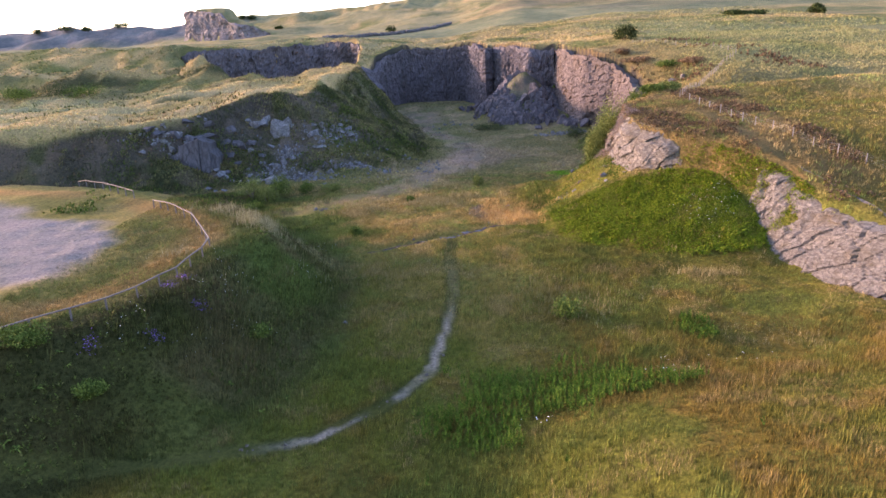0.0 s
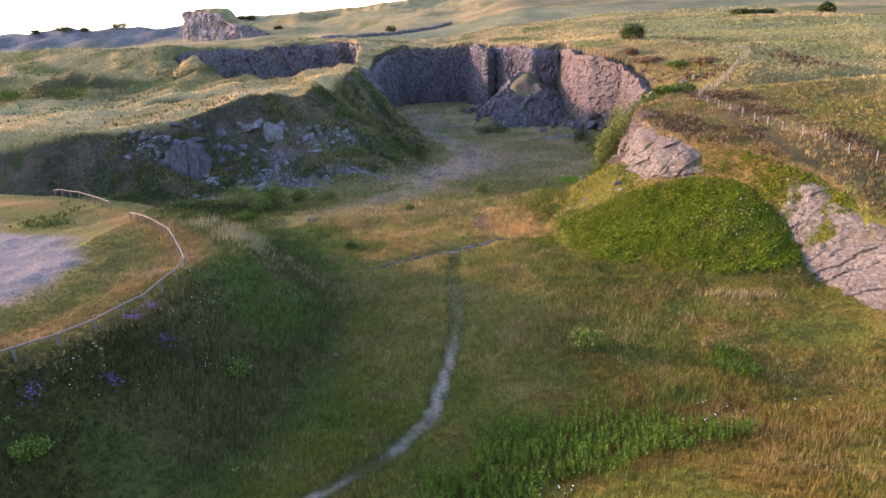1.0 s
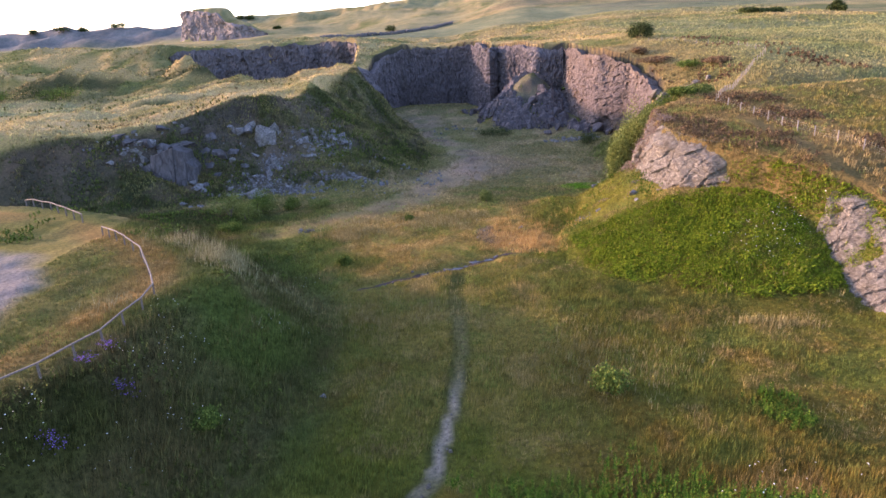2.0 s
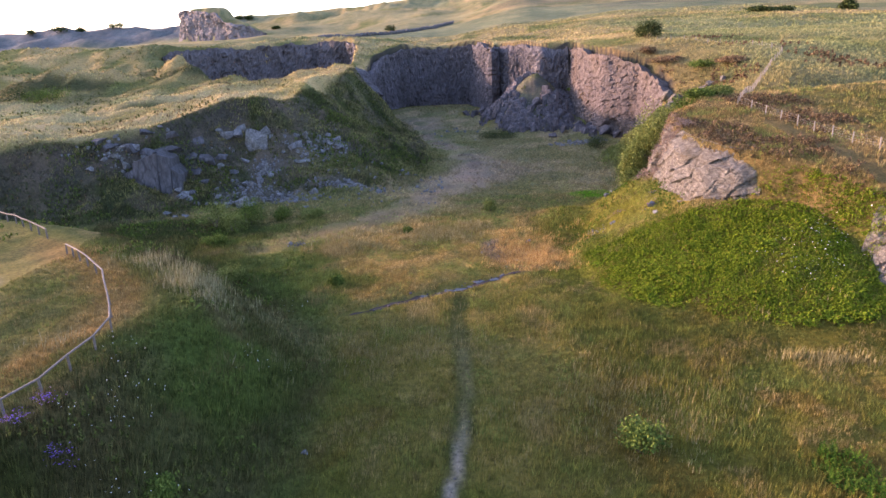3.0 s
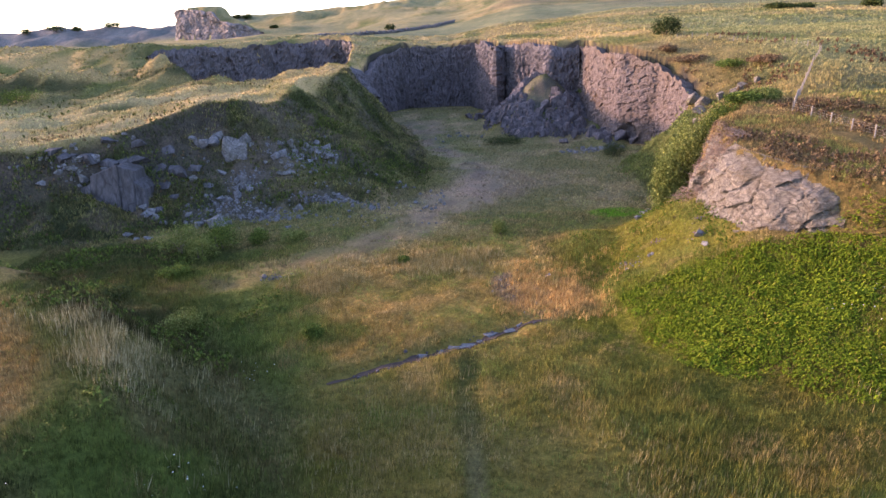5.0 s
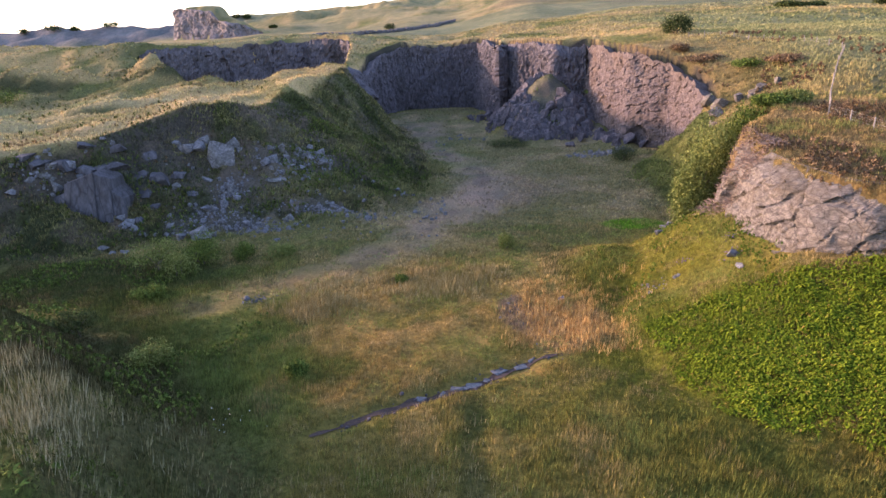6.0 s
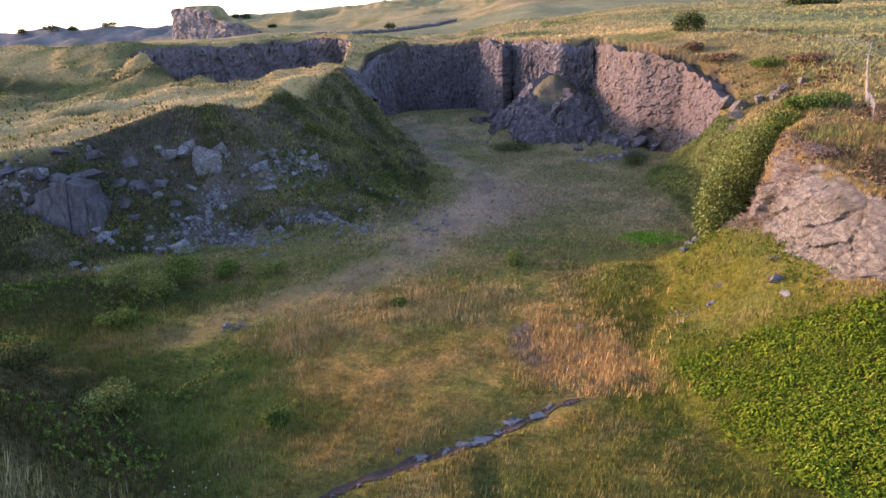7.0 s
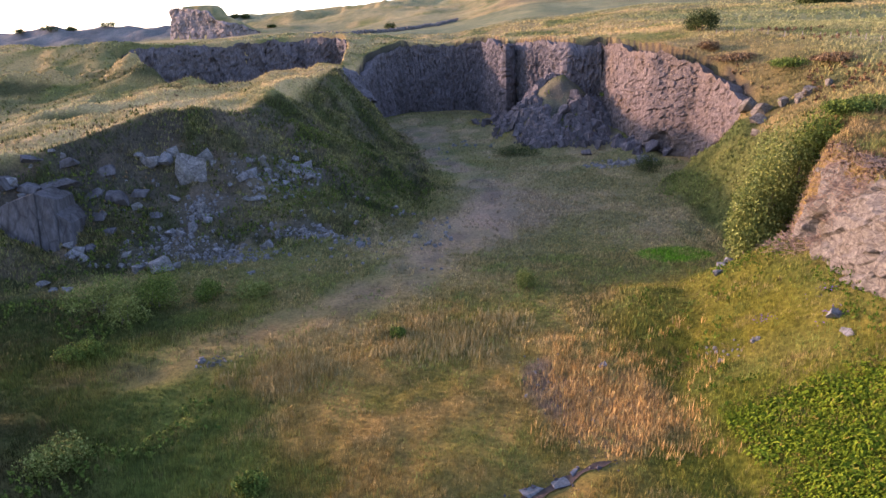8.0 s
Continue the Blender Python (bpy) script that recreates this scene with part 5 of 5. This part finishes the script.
scree("rubble", M_BOULDER, x, y, skewed(len(x), 0.15, 0.8), "scattered grey rubble on the inner quarry floor")
x, y = pick(2200, -14, 12, 30, 56, lambda x, y: smooth(0.55, 0.2, along(PATH, x, y)[0]) * smooth(54, 46, y))
scree("path_stones", M_LIME, x, y, skewed(len(x), 0.06, 0.24), "pale stones worn bare along the footpath", sink=0.1)
x, y = pick(260, 14, 20, 84, 90, lambda x, y: hump(x, y, 16.8, 87, 1.5, 0.8, -40))
scree("rubble", M_BOULDER, x, y, skewed(len(x), 0.1, 0.35), "small heap of grey rubble on the apron")
x, y = pick(160, 3, 8, 79, 92, lambda x, y: hump(x, y, 5.5, 85.5, 1.5, 4))
scree("rubble", M_BOULDER, x, y, skewed(len(x), 0.08, 0.3), "scattered grey stones on bare earth")
x, y = pick(120, -19.5, -15.5, 89.5, 92, lambda x, y: hump(x, y, -17.6, 90.7, 1.3, 0.6, 10))
scree("rubble", M_BOULDER, x, y, skewed(len(x), 0.12, 0.5), "small rubble heap beside the track")
x, y = pick(900, -8, 8, 68, 79, lambda x, y: smooth(1.1, 0.3, along(STREAM, x, y)[0]))
scree("stream_gravel", M_BASALT, x, y, skewed(len(x), 0.05, 0.28), "dark gravel along the streamlet")
for i, (x, y, s) in enumerate(((45.0, 141.0, 2.6), (47.2, 140.0, 2.2), (49.6, 139.4, 2.0), (43.2, 138.5, 2.0), (52.5, 138.8, 1.6), (41.8, 135.5, 1.6), (44.6, 144.5, 2.4), (48.4, 138.6, 1.4), (50.8, 140.2, 1.5))):
    ob = boulder(x, y, s, s * 0.8, s * 0.9, i + 2, "pale crag block at the end of the rock face", i * 1.1, 0.1, "crag blocks at the rim")
    ob.data = CRAGS[i % 3]
for i, (x, y, s) in enumerate(((38.6, 169.2, 3.2), (36.2, 167.8, 2.4), (41.2, 167.2, 2.6), (34.5, 170.0, 2.2), (27.0, 171.0, 2.0), (22.5, 178.5, 2.4), (17.8, 181.5, 2.0), (30.0, 175.0, 2.6), (20.0, 186.0, 3.0), (24.8, 184.0, 2.8), (28.0, 181.0, 2.4))):
    boulder(x, y, s, s * 0.8, s * 0.8, i, "dark fallen block at the foot of the rock face", i * 0.7, 0.2, "fallen blocks below the rock face").data = DARKS[i % 3]


# ---- dead brushwood on the knoll's broken flank ----
knoll = bpy.data.objects["rock_face_knoll"].data
tree = BVHTree.FromPolygons([v.co for v in knoll.vertices], [tuple(p.vertices) for p in knoll.polygons])
x, y = pick(12000, 20, 33, 84, 103, lambda x, y: smooth(0.35, 0.7, hump(x, y, 25.8, 93.5, 2.4, 6.0, 6) + 0.25 * fbm(x, y, 2, 2, 141)))
z = surface(x, y)
for i in range(len(x)):
    hit = tree.ray_cast(Vector((x[i], y[i], 40.0)), Vector((0, 0, -1)))[0]
    if hit is not None:
        z[i] = max(z[i], hit.z)
n = len(x)
a, tip, size = rng.uniform(0, 6.28, n), rng.normal(-0.1, 0.35, n), rng.uniform(0.35, 1.2, n)
axis = np.stack([np.cos(a) * np.cos(tip), np.sin(a) * np.cos(tip), np.sin(tip)], -1) * size[:, None]
side = np.stack([-np.sin(a), np.cos(a), 0 * a], -1) * 0.03
lift = np.array([0, 0, 0.03])
root = np.stack([x, y, z + rng.uniform(0.02, 0.45, n)], -1) - axis / 2
corners = np.stack([root - side, root + axis - side * 0.4, root + axis + lift * 0.4, root + lift, root + lift, root + axis + lift * 0.4, root + axis + side * 0.4, root + side], 1)
tagged(new("brushwood", fast_mesh("brushwood", corners.reshape(-1, 3), 4, M_TWIGS)), "heap of dead brown brushwood on the rocky flank", "brushwood", kind="stuff")

# ---- fences, walls, stream ----
def box_part(name, parent, p0, p1, w, d, material, label=""):
    """A squared timber from p0 to p1 with worn edges."""
    p0, p1 = Vector(p0), Vector(p1)
    n = (p1 - p0).length
    bm = bmesh.new()
    bmesh.ops.create_cube(bm, size=1)
    bmesh.ops.scale(bm, vec=(w, d, n), verts=bm.verts)
    bmesh.ops.bevel(bm, geom=bm.edges[:], offset=min(w, d) * 0.18, segments=1, affect="EDGES")
    m = (p1 - p0).to_track_quat("Z", "Y").to_matrix().to_4x4()
    m.translation = (p0 + p1) / 2
    bmesh.ops.transform(bm, matrix=m, verts=bm.verts)
    return part(name, bm, material, parent, label)


def ground_at(x, y):
    return float(surface(np.array([float(x)]), np.array([float(y)]))[0])


def stations(line, step):
    """Places every step metres along a plan line."""
    out, carry = [], 0.0
    for (x0, y0), (x1, y1) in zip(line, line[1:]):
        n = math.hypot(x1 - x0, y1 - y0)
        while carry < n:
            out.append((x0 + (x1 - x0) * carry / n, y0 + (y1 - y0) * carry / n))
            carry += step
        carry -= n
    return out


def rail_fence(line, step, height, label):
    base = new("rail_fence")
    g = random.Random(5)
    pts = []
    for x, y in stations(line, step):
        z, lean = ground_at(x, y), g.uniform(-0.05, 0.05)
        top = (x + lean, y + lean * 0.5, z + height * g.uniform(0.94, 1.04))
        box_part("post", base, (x, y, z - 0.3), top, 0.13, 0.13, M_WOOD)
        pts.append(top)
    for a, b in zip(pts, pts[1:]):
        box_part("rail", base, (a[0], a[1], a[2] - 0.02), (b[0], b[1], b[2] - 0.02), 0.11, 0.10, M_WOOD)
    return tagged(base, label, "fence")


rail_fence([(-32, 33.2), (-27.9, 36.6), (-24.4, 40.5), (-22.0, 43.9), (-21.2, 47.8), (-20.7, 54.3), (-22.8, 58.6), (-25.9, 63.8), (-33.2, 72.0)], 2.35, 0.95, "weathered timber rail fence along the yard's edge")
rail_fence([(-37.4, 76.4), (-44, 82.5), (-51.6, 88.5)], 2.35, 0.95, "weathered timber rail fence beyond a gap, sun-bleached")


def wire_fence(line, step, height, label, wires=4):
    base = new("wire_fence")
    g = random.Random(9)
    pts = []
    for x, y in stations(line, step):
        z = ground_at(x, y)
        top = (x + g.uniform(-0.06, 0.06), y + g.uniform(-0.06, 0.06), z + height * g.uniform(0.92, 1.08))
        box_part("post", base, (x, y, z - 0.3), top, 0.11, 0.11, M_POST)
        pts.append(((x, y, z), top))
    for i in range(wires):
        bm = bmesh.new()
        prev = None
        for p0, p1 in pts:
            c = Vector(p0).lerp(Vector(p1), 0.3 + 0.2 * i)
            ring = [bm.verts.new(c + Vector((0, math.cos(b), math.sin(b))) * 0.004) for b in (0, 2.1, 4.2)]
            if prev:
                for q in range(3):
                    bm.faces.new((prev[q], prev[(q + 1) % 3], ring[(q + 1) % 3], ring[q]))
            prev = ring
        part("wire", bm, M_WIRE, base)
    return tagged(base, label, "fence")


wire_fence([(37.6, 100.0), (47.5, 116.5), (59.4, 135.3)], 1.8, 1.15, "wire fence on silvered posts climbing the moor")
wire_fence([(37.6, 100.0), (39.0, 88.5), (39.7, 79.5), (43, 70), (50, 60)], 2.9, 1.15, "wire fence on silvered posts along the knoll")
wire_fence([(59.4, 135.3), (68, 148), (66, 163), (58, 176), (52, 180)], 3.2, 1.1, "distant wire fence along the rim", 3)


def drystone(line, width, height, label, size=0.5, n=900):
    x, y = [], []
    pts = stations(line, 0.5)
    for i in range(n):
        a = pts[rng.integers(0, len(pts))]
        x.append(a[0] + rng.normal(0, width / 2))
        y.append(a[1] + rng.normal(0, width / 2))
    x, y = np.array(x), np.array(y)
    ob = scree("drystone_wall", M_WALL, x, y, rng.uniform(0.6, 1.4, n) * size, label, "wall", sink=0.0)
    me = ob.data
    co = np.zeros(len(me.vertices) * 3, np.float32)
    me.vertices.foreach_get("co", co)
    co = co.reshape(-1, 8, 3)
    co[:, :, 2] += (rng.uniform(0, 1, n) * height)[:, None]
    me.vertices.foreach_set("co", co.ravel())
    me.update()


drystone([(-62, 380), (-52, 400), (-43, 420), (-33, 425), (-22, 430), (-5, 470), (14, 520)], 1.5, 1.6, "ruinous dark drystone wall across the field", 0.95, 1500)
drystone([(124, 700), (150, 760), (175, 830), (201, 900)], 2.0, 2.0, "dark drystone wall climbing the far hill", 2.4, 900)


def stream_bed():
    d = stations([(-8.6, 69.2), (-5.5, 70.9), (-2.4, 72.6), (0, 73.5), (2.4, 75), (5, 76.6), (7.8, 77.7)], 0.3)
    verts, faces = [], []
    for i, (x, y) in enumerate(d):
        w = 0.34 * math.sin(math.pi * min(1, max(0.06, i / (len(d) - 1)))) ** 0.5 + 0.1 * math.sin(i * 0.9)
        for k in (-1, -0.4, 0.4, 1):
            px, py = x - 0.45 * w * k * 1.2, y + 0.9 * w * k
            verts.append((px, py, ground_at(px, py) + 0.05 - 0.02 * (abs(k) < 0.5)))
    for i in range(len(d) - 1):
        for k in range(3):
            faces.append((i * 4 + k, i * 4 + k + 1, i * 4 + k + 5, i * 4 + k + 4))
    tagged(mesh_ob("stream_bed", verts, faces, M_MUD), "narrow dark peaty streamlet crossing the grass", "stream", kind="structure")


stream_bed()
FLAT = [stone_mesh("slab", 30 + s, M_WETSTONE, 11, 0.7) for s in range(5)]
for i, (x, y, a, b) in enumerate(((-2.1, 72.9, 1.3, 0.6), (-1.0, 73.3, 1.0, 0.55), (0.0, 73.7, 1.1, 0.5), (1.1, 74.4, 1.4, 0.7), (2.2, 75.1, 1.5, 0.75), (3.2, 75.9, 1.9, 1.0), (4.4, 76.5, 1.7, 0.9), (5.3, 77.0, 0.8, 0.5), (0.6, 73.9, 0.7, 0.4))):
    ob = new("flat_stone", FLAT[i % 5])
    ob.location, ob.rotation_euler, ob.scale = (x, y, ground_at(x, y) + 0.02), (0.06 * math.sin(i), 0.05, 0.5 + 0.5 * math.sin(i * 2.0)), (a * (1.0 + 0.5 * math.sin(i * 3.1)), b * (1.1 + 0.4 * math.cos(i * 2.3)), 0.24 + 0.08 * math.sin(i))
    tagged(ob, "damp blue-grey flat stone lying in the streamlet", "stone", "flat stones in the streamlet")


def outcrop_slab():
    """The tall flat-faced outcrop low on the west slope: upright jointed blocks, set back unevenly."""
    base = new("rock_slab")
    base.location = (-45.2, 112.9, 0.0)
    g = random.Random(12)
    for x0, x1, top, tip, back in ((-4.6, -3.2, 3.4, 0.5, 0.9), (-3.2, -1.3, 4.9, 0.9, 0.35), (-1.3, 2.5, 6.9, 1.3, 0.0), (2.5, 4.3, 7.0, -0.9, 0.12), (4.3, 5.5, 4.8, -1.2, 0.6)):
        bm = bmesh.new()
        bmesh.ops.create_cube(bm, size=1)
        bmesh.ops.subdivide_edges(bm, edges=bm.edges[:], cuts=5, use_grid_fill=True)
        for v in bm.verts:
            u, w, h = v.co.x + 0.5, v.co.y + 0.5, v.co.z + 0.5
            z = -1.5 + (top + 1.5) * h
            v.co = Vector((x0 + 0.01 + (x1 - x0 - 0.02) * u, back + 5.0 * w + 0.2 * max(z, 0) * (1 - w), z + tip * (u - 0.5) * h))
            v.co += Vector((0.04, 0.22, 0.18)) * noise.noise(v.co * 0.7 + Vector((x0, 0, 0))) + Vector((0.02, 0.07, 0.06)) * noise.noise(v.co * 2.3)
        bmesh.ops.bevel(bm, geom=[e for e in bm.edges if e.calc_face_angle(0) > 0.9], offset=0.05 + 0.04 * g.random(), segments=1, affect="EDGES")
        part("block", bm, M_SLAB, base)
    return tagged(base, "tall flat-faced dark grey rock slab in the slope", "rock")


M_SLAB = rock_material("dark_grey_slab", (0.035, 0.035, 0.04), (0.085, 0.085, 0.093), (0.145, 0.145, 0.158), (0.035, 0.032, 0.03), 0.9, (1, 1, 0.3), 0.6)
outcrop_slab()

# ---- broken dark ledges round the slab ----
FLAT = [stone_mesh("rock_ledge", 80 + k, M_SLAB, 13, 0.55) for k in range(4)]
for i, (x, y, s) in enumerate(((-45.6, 119.0, 2.6), (-43.0, 119.8, 3.2), (-40.2, 120.4, 2.8), (-37.6, 120.8, 2.6), (-35.4, 122.2, 2.2), (-41.6, 117.6, 2.4), (-38.6, 118.0, 2.0), (-48.4, 118.4, 2.4), (-36.8, 117.0, 1.8), (-50.6, 117.6, 2.2), (-33.6, 120.2, 1.6), (-38.4, 114.8, 1.7), (-52.8, 118.2, 2.4), (-46.5, 121.6, 2.2), (-39.6, 123.2, 2.4), (-43.2, 122.4, 2.0))):
    ob = new("rock_ledge", FLAT[i % 4])
    ob.location = (x, y, ground_at(x, y) - 0.02 * s)
    ob.rotation_euler, ob.scale = (0.15 * math.sin(i * 2.3), 0.2 * math.cos(i * 1.9), 0.3 * math.sin(i * 5.1)), (s * 1.3, s * 1.1, s * 0.62)
    tagged(ob, "dark bedded rock ledge breaking through the turf slope", "rock", "rock ledges in the quarry slope")
